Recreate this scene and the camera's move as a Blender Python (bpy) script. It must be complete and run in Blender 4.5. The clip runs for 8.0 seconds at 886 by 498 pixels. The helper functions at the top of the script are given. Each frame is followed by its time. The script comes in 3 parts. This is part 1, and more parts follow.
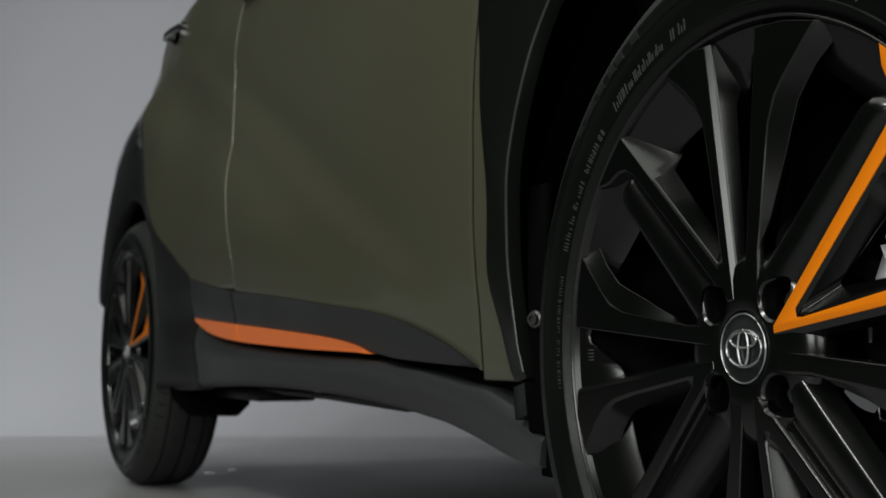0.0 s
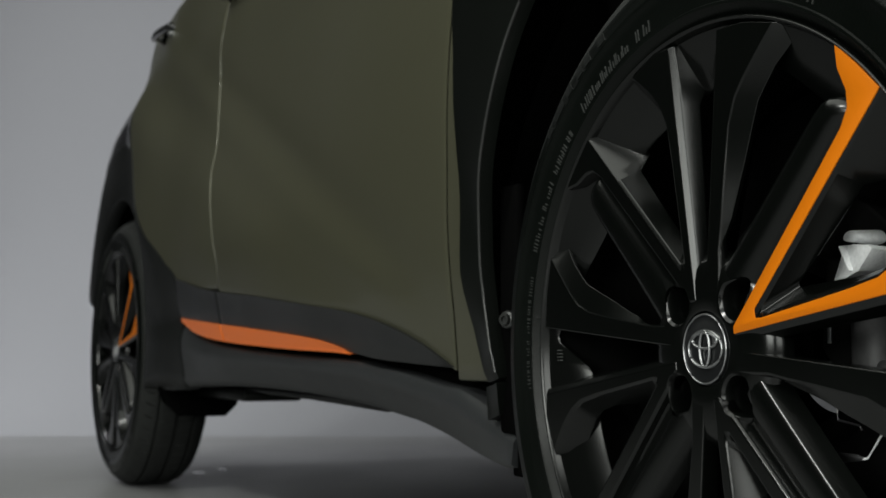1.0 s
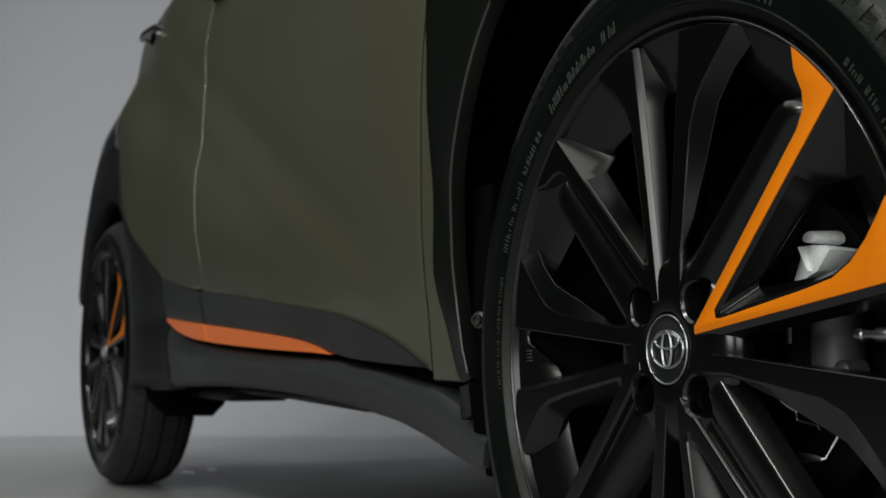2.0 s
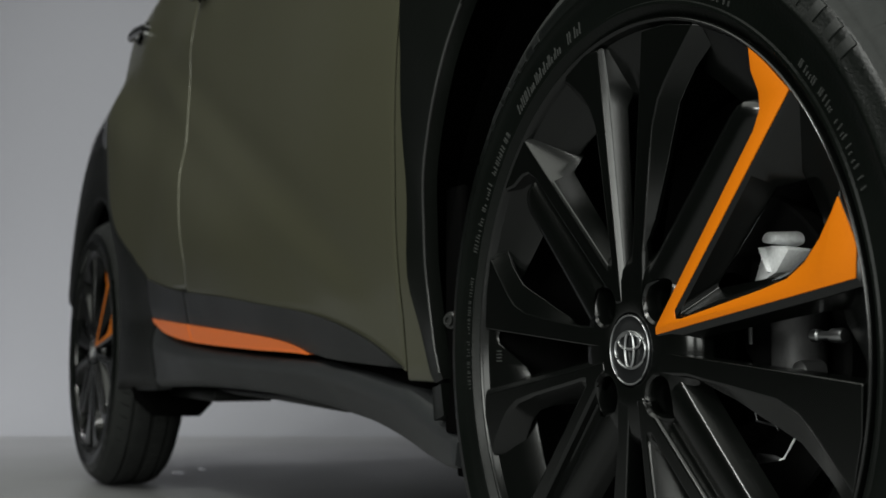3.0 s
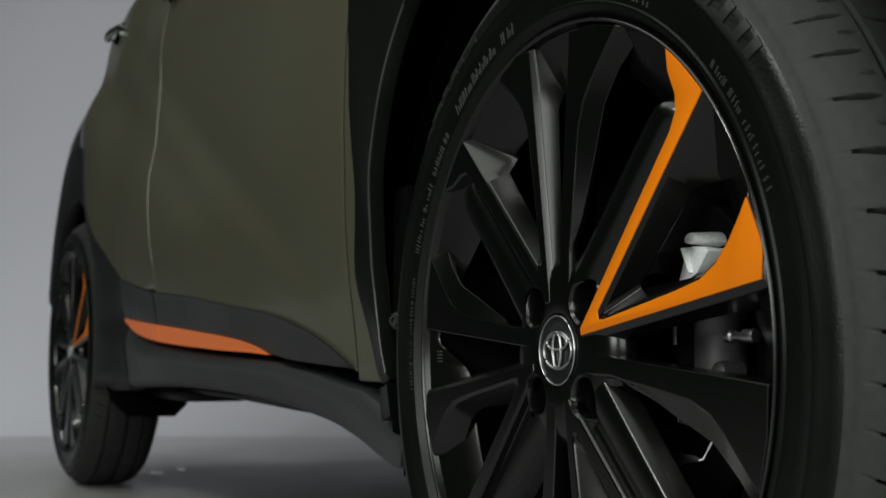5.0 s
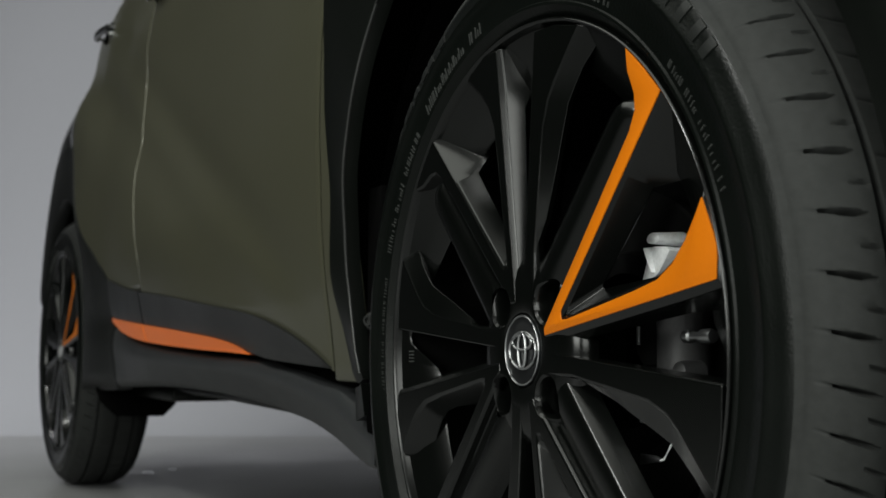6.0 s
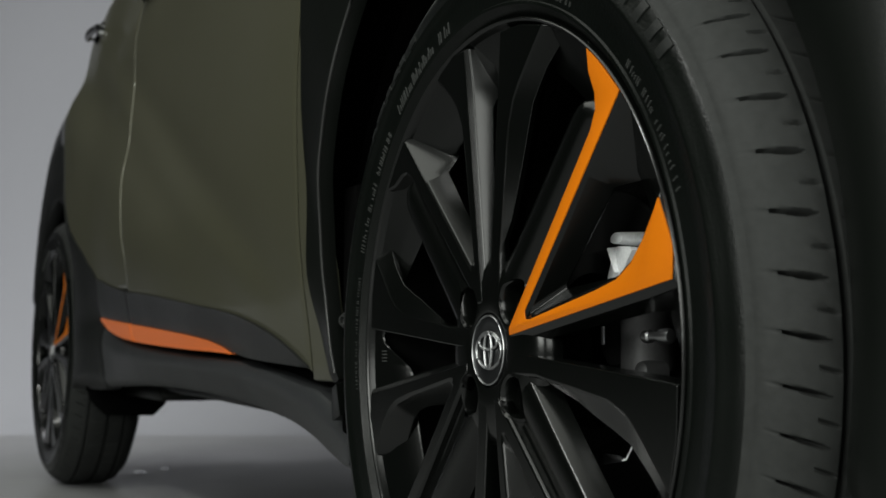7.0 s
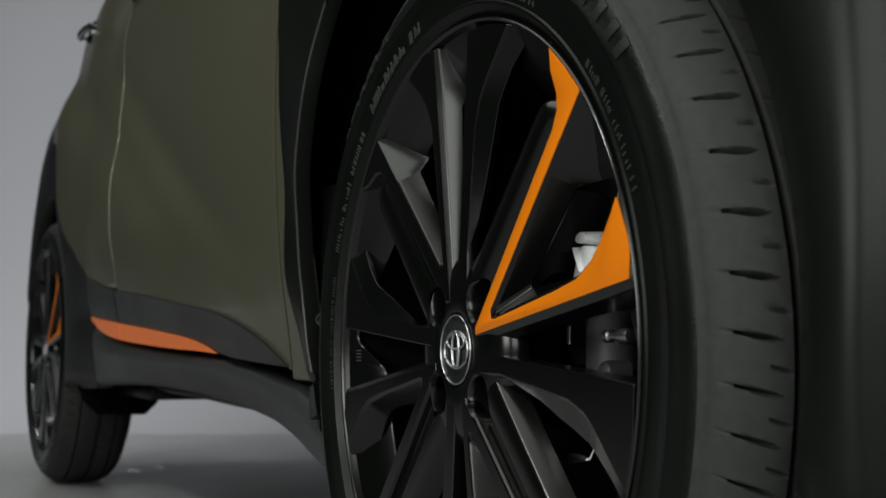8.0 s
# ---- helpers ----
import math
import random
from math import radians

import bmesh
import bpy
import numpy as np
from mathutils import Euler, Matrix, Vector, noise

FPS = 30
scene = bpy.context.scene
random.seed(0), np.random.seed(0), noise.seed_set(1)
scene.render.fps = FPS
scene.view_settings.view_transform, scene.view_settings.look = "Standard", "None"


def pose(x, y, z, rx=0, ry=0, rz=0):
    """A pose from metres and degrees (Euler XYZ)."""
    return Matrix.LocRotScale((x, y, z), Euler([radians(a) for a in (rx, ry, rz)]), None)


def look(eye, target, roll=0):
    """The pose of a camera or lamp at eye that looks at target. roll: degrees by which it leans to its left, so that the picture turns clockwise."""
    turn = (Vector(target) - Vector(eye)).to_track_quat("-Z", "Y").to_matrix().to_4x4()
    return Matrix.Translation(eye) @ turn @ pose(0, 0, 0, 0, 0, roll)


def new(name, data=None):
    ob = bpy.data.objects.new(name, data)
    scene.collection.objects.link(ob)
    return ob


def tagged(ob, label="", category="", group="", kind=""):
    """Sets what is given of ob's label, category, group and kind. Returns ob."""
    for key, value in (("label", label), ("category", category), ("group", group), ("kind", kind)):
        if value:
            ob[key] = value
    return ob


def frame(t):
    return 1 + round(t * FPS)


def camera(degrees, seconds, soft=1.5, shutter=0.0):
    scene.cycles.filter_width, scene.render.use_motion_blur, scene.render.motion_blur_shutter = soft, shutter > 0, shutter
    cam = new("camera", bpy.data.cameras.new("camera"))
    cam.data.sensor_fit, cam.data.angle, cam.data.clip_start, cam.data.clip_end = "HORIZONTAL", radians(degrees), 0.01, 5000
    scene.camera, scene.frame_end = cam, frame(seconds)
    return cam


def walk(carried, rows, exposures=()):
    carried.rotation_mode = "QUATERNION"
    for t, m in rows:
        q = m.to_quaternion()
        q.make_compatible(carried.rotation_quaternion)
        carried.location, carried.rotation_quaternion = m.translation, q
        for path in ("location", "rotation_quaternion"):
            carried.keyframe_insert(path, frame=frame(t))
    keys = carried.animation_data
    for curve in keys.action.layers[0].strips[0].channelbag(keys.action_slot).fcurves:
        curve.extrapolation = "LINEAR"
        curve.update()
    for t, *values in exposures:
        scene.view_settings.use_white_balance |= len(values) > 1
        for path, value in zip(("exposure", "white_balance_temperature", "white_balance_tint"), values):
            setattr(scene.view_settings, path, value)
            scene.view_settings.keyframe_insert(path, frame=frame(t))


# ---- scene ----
cam = camera(39.7, 8.0)
cam.data.dof.use_dof, cam.data.dof.focus_distance, cam.data.dof.aperture_fstop = True, 0.92, 12.0
PATH = [
    (0, (0.7301, -0.5802, 0.3295), (-1.0789, 0.2558, 0.4990), 0.10),
    (1, (0.7449, -0.5572, 0.3302), (-1.0637, 0.2797, 0.4991), 0.10),
    (2, (0.7582, -0.5339, 0.3306), (-1.0497, 0.3046, 0.4994), 0.10),
    (3, (0.7704, -0.5102, 0.3310), (-1.0367, 0.3300, 0.4998), 0.10),
    (4, (0.7819, -0.4863, 0.3313), (-1.0246, 0.3552, 0.5001), 0.10),
    (5, (0.7929, -0.4623, 0.3316), (-1.0134, 0.3797, 0.5002), 0.10),
    (6, (0.8038, -0.4383, 0.3319), (-1.0028, 0.4030, 0.4999), 0.10),
    (7, (0.8150, -0.4144, 0.3324), (-0.9929, 0.4244, 0.4991), 0.10),
    (8, (0.8267, -0.3907, 0.3330), (-0.9835, 0.4435, 0.4977), 0.10),
]
walk(cam, [(t, look(eye, target, roll)) for t, eye, target, roll in PATH])

# ---- light ----
world = bpy.data.worlds.new("studio")
scene.world = world
world.use_nodes = True
world.node_tree.nodes["Background"].inputs["Color"].default_value = (0.5, 0.52, 0.56, 1)
world.node_tree.nodes["Background"].inputs["Strength"].default_value = 0.006
scene.view_settings.exposure = 0.0

# the studio's own axes: depth runs from the camera to the cyclorama, side runs to the right of that
DEPTH, SIDE = Vector((-0.908, 0.418, 0)).normalized(), Vector((0.418, 0.908, 0)).normalized()


def softbox(name, eye, target, sx, sy, watts, colour=(1, 1, 1)):
    lamp = bpy.data.lights.new(name, "AREA")
    lamp.shape, lamp.size, lamp.size_y, lamp.energy, lamp.color = "RECTANGLE", sx, sy, watts, colour
    ob = new(name, lamp)
    ob.matrix_world = look(eye, target)
    return ob


def studio_point(side, depth, z):
    p = Vector((0.73, -0.58, 0)) + SIDE * side + DEPTH * depth
    return (p.x, p.y, z)


# unseen lamps, added and placed until the tones on car and wall fit
softbox("overhead_softbox", (-1.1, -1.1, 3.6), (-1.1, -0.9, 0), 3.6, 3.4, 76, (0.965, 1.0, 0.915))
softbox("front_softbox", (2.1, -0.26, 1.28), (0, 0.0, 0.55), 2.15, 1.7, 60, (0.965, 1.0, 0.94))
softbox("key_softbox", (1.3, -2.55, 1.1), (0, 0.0, 0.5), 1.4, 1.1, 45, (0.965, 1.0, 0.94))
softbox("side_softbox", (0.2, -3.0, 3.2), (-1.0, 0, 0.3), 0.45, 0.45, 64, (0.98, 1.0, 0.95))
softbox("wall_softbox", studio_point(-2.3, 4.2, 1.9), studio_point(-0.9, 7.2, 0.7), 0.8, 0.8, 53, (0.96, 0.97, 1.0))


# ---- materials ----
def material(name, colour, rough, metal=0.0, grain=60.0, vary=0.12, bump=0.0, coat=0.0, spread=0.12, spec=0.5, stain=3.0):
    """Principled surface with a coarse stain and a fine grain in colour and gloss."""
    m = bpy.data.materials.new(name)
    m.use_nodes = True
    t = m.node_tree
    p = t.nodes["Principled BSDF"]
    co = t.nodes.new("ShaderNodeTexCoord")
    fine, wide = t.nodes.new("ShaderNodeTexNoise"), t.nodes.new("ShaderNodeTexNoise")
    for n, scale, detail in ((fine, grain, 6), (wide, stain, 4)):
        n.inputs["Scale"].default_value, n.inputs["Detail"].default_value = scale, detail
        t.links.new(co.outputs["Object"], n.inputs["Vector"])
    both = t.nodes.new("ShaderNodeMix")
    both.data_type = "FLOAT"
    both.inputs["Factor"].default_value = 0.5
    t.links.new(fine.outputs["Fac"], both.inputs["A"])
    t.links.new(wide.outputs["Fac"], both.inputs["B"])
    ramp = t.nodes.new("ShaderNodeMapRange")
    ramp.inputs["From Min"].default_value, ramp.inputs["From Max"].default_value = 0.3, 0.7
    ramp.inputs["To Min"].default_value, ramp.inputs["To Max"].default_value = 1 - vary, 1 + vary
    t.links.new(both.outputs["Result"], ramp.inputs["Value"])
    tint = t.nodes.new("ShaderNodeVectorMath")
    tint.operation = "SCALE"
    tint.inputs[0].default_value = colour
    t.links.new(ramp.outputs["Result"], tint.inputs["Scale"])
    t.links.new(tint.outputs["Vector"], p.inputs["Base Color"])
    gloss = t.nodes.new("ShaderNodeMapRange")
    gloss.inputs["From Min"].default_value, gloss.inputs["From Max"].default_value = 0.3, 0.7
    gloss.inputs["To Min"].default_value, gloss.inputs["To Max"].default_value = max(0.02, rough - spread), min(1, rough + spread)
    t.links.new(wide.outputs["Fac"], gloss.inputs["Value"])
    t.links.new(gloss.outputs["Result"], p.inputs["Roughness"])
    p.inputs["Metallic"].default_value = metal
    p.inputs["Coat Weight"].default_value = coat
    p.inputs["Coat Roughness"].default_value = 0.14
    p.inputs["Specular IOR Level"].default_value = spec
    if bump:
        b = t.nodes.new("ShaderNodeBump")
        b.inputs["Strength"].default_value, b.inputs["Distance"].default_value = bump, 0.001
        t.links.new(fine.outputs["Fac"], b.inputs["Height"])
        t.links.new(b.outputs["Normal"], p.inputs["Normal"])
    return m


OLIVE = material("olive_paint", (0.075, 0.0742, 0.0470), 0.42, 0.35, 900, 0.04, 0.0, 0.28, 0.04, stain=1.2)
# one black plastic: arch and skirt shaded, sill lit, in the base colour
SKIRT = material("shaded_black_plastic", (0.0085, 0.0093, 0.0090), 0.46, 0, 1400, 0.15, 0.25, 0, 0.07, 0.13)
ARCH = material("smooth_shaded_plastic", (0.0034, 0.0042, 0.0035), 0.36, 0, 700, 0.15, 0.1, 0, 0.06, 0.14)
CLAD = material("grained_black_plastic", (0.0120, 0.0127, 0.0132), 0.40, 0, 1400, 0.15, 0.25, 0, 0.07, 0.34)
LIP = material("satin_black_lip", (0.02, 0.021, 0.02), 0.34, 0, 700, 0.15, 0.05, 0, 0.06, 0.5)
BLACK = material("gloss_black_paint", (0.006, 0.0065, 0.007), 0.32, 0, 300, 0.1, 0, 0.5, 0.06)
# same plastic as the cladding, made paler for the light on the sill
SILL = material("lit_black_plastic", (0.025, 0.0265, 0.0278), 0.46, 0, 1400, 0.15, 0.25, 0, 0.07, 0.35)
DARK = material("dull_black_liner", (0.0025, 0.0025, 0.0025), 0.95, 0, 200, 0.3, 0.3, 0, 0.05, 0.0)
RUBBER = material("tyre_rubber", (0.0022, 0.0030, 0.0024), 0.33, 0, 500, 0.22, 0.22, 0, 0.07, 0.16, 9)
# scuffed tread, also paler than the sidewall for the front light on it
TREAD = material("lit_scuffed_tread", (0.0170, 0.0182, 0.0173), 0.68, 0, 160, 0.30, 0.3, 0, 0.10, 0.22, 14)
SATIN = material("satin_black_alloy", (0.0016, 0.0020, 0.0017), 0.225, 0.0, 500, 0.08, 0.015, 0.0, 0.04, 0.41, 6)
# shade inside the wheel, put into the colour of barrel, disc and caliper
INNER_SHADE = material("shaded_wheel_inside", (0.0035, 0.0036, 0.0035), 0.8, 0, 300, 0.2, 0.1, 0, 0.05, 0.06)
ORANGE = material("orange_lacquer", (0.52, 0.131, 0.0012), 0.45, 0, 600, 0.03, 0.0, 0.0, 0.05, 0.2)
ORANGE_TRIM = material("orange_plastic", (0.78, 0.17, 0.030), 0.45, 0, 600, 0.05, 0.05, 0.0, 0.05, 0.4)
CHROME = material("satin_chrome", (0.33, 0.335, 0.34), 0.34, 1, 400, 0.06, 0, 0, 0.06)
STEEL = material("bare_steel", (0.30, 0.30, 0.31), 0.42, 1, 260, 0.25, 0.2, 0, 0.1, 0.5, 20)
CAST = material("cast_aluminium", (0.86, 0.87, 0.88), 0.45, 0.0, 320, 0.18, 0.4, 0, 0.1, 0.5, 25)
IRON = material("dark_cast_iron", (0.022, 0.022, 0.023), 0.6, 0.4, 200, 0.25, 0.3, 0, 0.1, 0.4, 20)
GUNMETAL = material("grey_machined_metal", (0.050, 0.050, 0.051), 0.5, 0.4, 300, 0.2, 0.2, 0, 0.08, 0.5, 20)
FLOOR = material("painted_studio_floor", (0.222, 0.223, 0.227), 0.40, 0, 130, 0.035, 0.03, 0, 0.10, 0.4, 0.9)
COVE = material("painted_cyclorama", (0.320, 0.324, 0.340), 0.6, 0, 90, 0.03, 0.03, 0, 0.05, 0.35, 0.7)
UNSEEN_WALL = material("unseen_black_wall", (0.02, 0.02, 0.021), 0.85, 0, 30, 0.2, 0.2, 0, 0.05, 0.2)
GLASS = material("tinted_glass", (0.01, 0.012, 0.012), 0.06, 0, 10, 0.05, 0, 0, 0.02)
# raised letters paler than the tyre: their glints are put into the colour
PALE_MARKS = material("moulded_letters", (0.027, 0.029, 0.027), 0.40, 0, 500, 0.2, 0.1, 0, 0.1, 0.5)
EMBOSS = material("embossed_rubber", (0.0075, 0.0085, 0.0078), 0.36, 0, 500, 0.2, 0.1, 0, 0.06, 0.35)
FLOOR_MARK = material("shiny_floor_mark", (0.85, 0.85, 0.86), 0.25, 0.9, 100, 0.1, 0, 0, 0.05)


# ---- building helpers ----
def mesh_of(name, verts, faces, mat, smooth=35, bevel=0.0, cutter=None, segments=2, weighted=False):
    me = bpy.data.meshes.new(name)
    me.from_pydata([tuple(v) for v in verts], [], faces)
    bm = bmesh.new()
    bm.from_mesh(me)
    bmesh.ops.remove_doubles(bm, verts=bm.verts, dist=1e-6)
    bmesh.ops.recalc_face_normals(bm, faces=bm.faces)
    bm.to_mesh(me)
    bm.free()
    if bevel or cutter:
        for p in me.polygons:
            p.use_smooth = weighted
        ob = new("blank", me)
        if bevel:
            b = ob.modifiers.new("bevel", "BEVEL")
            b.width, b.segments, b.limit_method, b.angle_limit = bevel, segments, "ANGLE", radians(28)
        if cutter:
            c = ob.modifiers.new("cut", "BOOLEAN")
            c.operation, c.object, c.solver = "DIFFERENCE", cutter, "EXACT"
        if weighted:
            ob.modifiers.new("normals", "WEIGHTED_NORMAL").weight = 80
        got = bpy.data.meshes.new_from_object(ob.evaluated_get(bpy.context.evaluated_depsgraph_get()))
        bpy.data.objects.remove(ob)
        me = got
        me.name = name
    me.materials.clear()
    me.materials.append(mat)
    for p in me.polygons:
        p.use_smooth, p.material_index = True, 0
    if not weighted:
        me.set_sharp_from_angle(angle=radians(smooth))
    return me


def joined(name, meshes, mat, smooth=35):
    """One mesh out of (mesh, matrix) pairs."""
    bm = bmesh.new()
    for me, m in meshes:
        tmp = bmesh.new()
        tmp.from_mesh(me)
        tmp.transform(m)
        keep = bpy.data.meshes.new("tmp")
        tmp.to_mesh(keep)
        tmp.free()
        bm.from_mesh(keep)
        bpy.data.meshes.remove(keep)
    out = bpy.data.meshes.new(name)
    bm.to_mesh(out)
    bm.free()
    out.materials.append(mat)
    for p in out.polygons:
        p.use_smooth, p.material_index = True, 0
    out.set_sharp_from_angle(angle=radians(smooth))
    return out


def part(name, me, parent, label="", m=None):
    ob = new(name, me)
    ob.parent = parent
    if m is not None:
        ob.matrix_basis = m
    return tagged(ob, label)


def curve(points, x):
    """A smooth line through (x, value) points in rising x, level or straight past its ends."""
    xs = [p[0] for p in points]
    ys = [p[1] for p in points]
    if x <= xs[0]:
        return ys[0]
    if x >= xs[-1]:
        return ys[-1]
    k = max(i for i in range(len(xs) - 1) if xs[i] <= x)

    def slope(i):
        if i in (0, len(xs) - 1):
            a, b = (0, 1) if i == 0 else (i - 1, i)
            return (ys[b] - ys[a]) / (xs[b] - xs[a])
        return (ys[i + 1] - ys[i - 1]) / (xs[i + 1] - xs[i - 1])

    h = xs[k + 1] - xs[k]
    s = (x - xs[k]) / h
    return ((2 * s**3 - 3 * s**2 + 1) * ys[k] + (s**3 - 2 * s**2 + s) * h * slope(k)
            + (-2 * s**3 + 3 * s**2) * ys[k + 1] + (s**3 - s**2) * h * slope(k + 1))


def steps(n, lip=0.004):
    """n + 1 even steps from 0 to 1, with one more close to either end for a rolled edge."""
    return [0, lip] + [i / n for i in range(1, n)] + [1 - lip, 1]


def panel(fn, nu, nv, turn=0.02, roll=0.0025, lip=0.004):
    """Sheet over u, v in 0..1 with rolled edges that turn in (+y) all round: verts, faces."""
    us, vs = steps(nu, lip), steps(nv, lip)
    grid, verts, faces = {}, [], []
    for i, u in enumerate(us):
        for j, v in enumerate(vs):
            x, y, z = fn(u, v)
            if i in (0, len(us) - 1) or j in (0, len(vs) - 1):
                y += roll
            grid[i, j] = len(verts)
            verts.append((x, y, z))
    a, b = len(us) - 1, len(vs) - 1
    for i in range(a):
        for j in range(b):
            faces.append((grid[i, j], grid[i + 1, j], grid[i + 1, j + 1], grid[i, j + 1]))
    ring = [(i, 0) for i in range(a)] + [(a, j) for j in range(b)] + [(i, b) for i in range(a, 0, -1)] + [(0, j) for j in range(b, 0, -1)]
    back = []
    for k in ring:
        x, y, z = verts[grid[k]]
        back.append(len(verts))
        verts.append((x, y + turn, z))
    n = len(ring)
    for k in range(n):
        faces.append((grid[ring[k]], grid[ring[(k + 1) % n]], back[(k + 1) % n], back[k]))
    return verts, faces


def lathe(profile, n, phase=0.0):
    """Turns (radius, y) round the y axis."""
    verts, faces = [], []
    k = len(profile)
    for i in range(n):
        a = 2 * math.pi * i / n + phase
        verts += [(r * math.cos(a), y, r * math.sin(a)) for r, y in profile]
    for i in range(n):
        for j in range(k - 1):
            p, q = i * k + j, (i + 1) % n * k + j
            faces.append((p, q, q + 1, p + 1))
    return verts, faces


def offset(poly, d):
    """Moves a counter-clockwise outline outwards; d is one distance or one for each edge that leaves a point."""
    n = len(poly)
    d = d if isinstance(d, (list, tuple)) else [d] * n
    out = []
    for i in range(n):
        p, q, r = (Vector(poly[(i + k) % n]) for k in (-1, 0, 1))
        e, f = (q - p).normalized(), (r - q).normalized()
        a, b = Vector((e.y, -e.x)), Vector((f.y, -f.x))
        da, db = d[i - 1], d[i]
        det = a.x * b.y - a.y * b.x
        if abs(det) < 0.15:
            out.append(tuple(q + (a + b).normalized() * (da + db) / 2))
        else:
            out.append((q.x + (da * b.y - db * a.y) / det, q.y + (a.x * db - b.x * da) / det))
    return out


def prism(top, y0, bottom, y1):
    """Closed solid between two outlines (x, z) of as many points; y0 may be one depth for each point."""
    n = len(top)
    ys = y0 if isinstance(y0, (list, tuple)) else [y0] * n
    yd = y1 if isinstance(y1, (list, tuple)) else [y1] * n
    verts = [(x, y, z) for (x, z), y in zip(top, ys)] + [(x, y, z) for (x, z), y in zip(bottom, yd)]
    faces = [tuple(range(n)), tuple(range(2 * n - 1, n - 1, -1))]
    faces += [(i, i + n, (i + 1) % n + n, (i + 1) % n) for i in range(n)]
    return verts, faces


def stacked(rings):
    """Closed solid through outlines of as many (x, y, z) points, from its face to its back."""
    n = len(rings[0])
    verts = [p for ring in rings for p in ring]
    last = len(verts) - n
    faces = [tuple(range(n)), tuple(range(last + n - 1, last - 1, -1))]
    faces += [(k + i, k + i + n, k + (i + 1) % n + n, k + (i + 1) % n) for k in range(0, last, n) for i in range(n)]
    return verts, faces


def box(x0, x1, y0, y1, z0, z1):
    v = [(x, y, z) for x in (x0, x1) for y in (y0, y1) for z in (z0, z1)]
    return v, [(0, 1, 3, 2), (4, 6, 7, 5), (0, 4, 5, 1), (2, 3, 7, 6), (0, 2, 6, 4), (1, 5, 7, 3)]


def tube(points, r, n=8):
    """A round rod along points."""
    verts, faces = [], []
    pts = [Vector(p) for p in points]
    for i, p in enumerate(pts):
        d = (pts[min(i + 1, len(pts) - 1)] - pts[max(i - 1, 0)]).normalized()
        a = d.orthogonal().normalized()
        b = d.cross(a)
        verts += [p + r * (math.cos(2 * math.pi * k / n) * a + math.sin(2 * math.pi * k / n) * b) for k in range(n)]
    for i in range(len(pts) - 1):
        for k in range(n):
            faces.append((i * n + k, i * n + (k + 1) % n, (i + 1) * n + (k + 1) % n, (i + 1) * n + k))
    faces += [tuple(range(n)), tuple(range(len(verts) - n, len(verts)))]
    return verts, faces


# ---- studio ----
def studio():
    # floor with a cove that sweeps up into the wall
    section = [(-5, 0), (-2, 0), (0, 0), (2, 0), (COVE_AT, 0)]
    bend = [(COVE_AT + COVE_R * math.sin(a), COVE_R - COVE_R * math.cos(a)) for a in (radians(k * 5) for k in range(1, 19))]
    sides = [-9 + i * 0.75 for i in range(25)]
    near_sides = [-2.75 + i * 0.8 for i in range(16)]
    floor_v = [studio_point(s, d, z) for d, z in section for s in sides]
    n = len(sides)
    grid = lambda rows, n=n: [(j * n + i, j * n + i + 1, (j + 1) * n + i + 1, (j + 1) * n + i) for j in range(rows - 1) for i in range(n - 1)]
    tagged(new("floor", mesh_of("floor", floor_v, grid(len(section)), FLOOR)), "smooth grey painted studio floor with faint scuffs", "floor", kind="structure")
    wall = [(COVE_AT, 0)] + bend + [(COVE_AT + COVE_R, 3.0), (COVE_AT + COVE_R, 5.0)]
    tagged(new("backdrop", mesh_of("backdrop", [studio_point(s, d, z) for d, z in wall for s in near_sides], grid(len(wall), len(near_sides)), COVE)),
           "plain grey curved cyclorama wall behind the car", "wall", kind="structure")
    far = COVE_AT + COVE_R
    # unseen black walls and ceiling, added to keep reflections in the car dark
    for name, a, b in (("wall_left", (-9, -5), (-9, COVE_AT)), ("wall_far_left", (-9, COVE_AT), (-2.75, COVE_AT)), ("wall_return", (-2.75, COVE_AT), (-2.75, far)), ("wall_right", (9, far), (9, -5)), ("wall_behind", (9, -5), (-9, -5))):
        v = [studio_point(*a, 0), studio_point(*b, 0), studio_point(*b, 5), studio_point(*a, 5)]
        tagged(new(name, mesh_of(name, v, [(0, 1, 2, 3)], UNSEEN_WALL)), "unseen black wall added to keep reflections dark", "wall", kind="structure")
    v = [studio_point(-9, -5, 5), studio_point(9, -5, 5), studio_point(9, far, 5), studio_point(-9, far, 5)]
    tagged(new("ceiling", mesh_of("ceiling", v, [(0, 1, 2, 3)], UNSEEN_WALL)), "unseen dark ceiling added over the studio", "ceiling", kind="structure")


COVE_AT, COVE_R = 4.9, 2.3
studio()

# ---- car ----
HUB_Z, TYRE_R, WHEELBASE, WIDTH = 0.3335, 0.3335, 2.43, 1.70
car = tagged(new("car"), "small olive green hatchback with black cladding and orange accents", "car")

CLAD_TOP = [(-1.708, 0.474), (-1.451, 0.440), (-1.182, 0.419), (-0.932, 0.396), (-0.768, 0.380), (-0.663, 0.363), (-0.570, 0.340), (-0.488, 0.311)]
GAP = [(-1.723, 0.395), (-1.608, 0.367), (-1.429, 0.349), (-1.072, 0.334), (-0.815, 0.327), (-0.731, 0.319), (-0.599, 0.313), (-0.488, 0.309)]
TRIM_TOP = [(-1.712, 0.399), (-1.434, 0.382), (-1.113, 0.363), (-0.919, 0.349), (-0.835, 0.337), (-0.806, 0.328)]
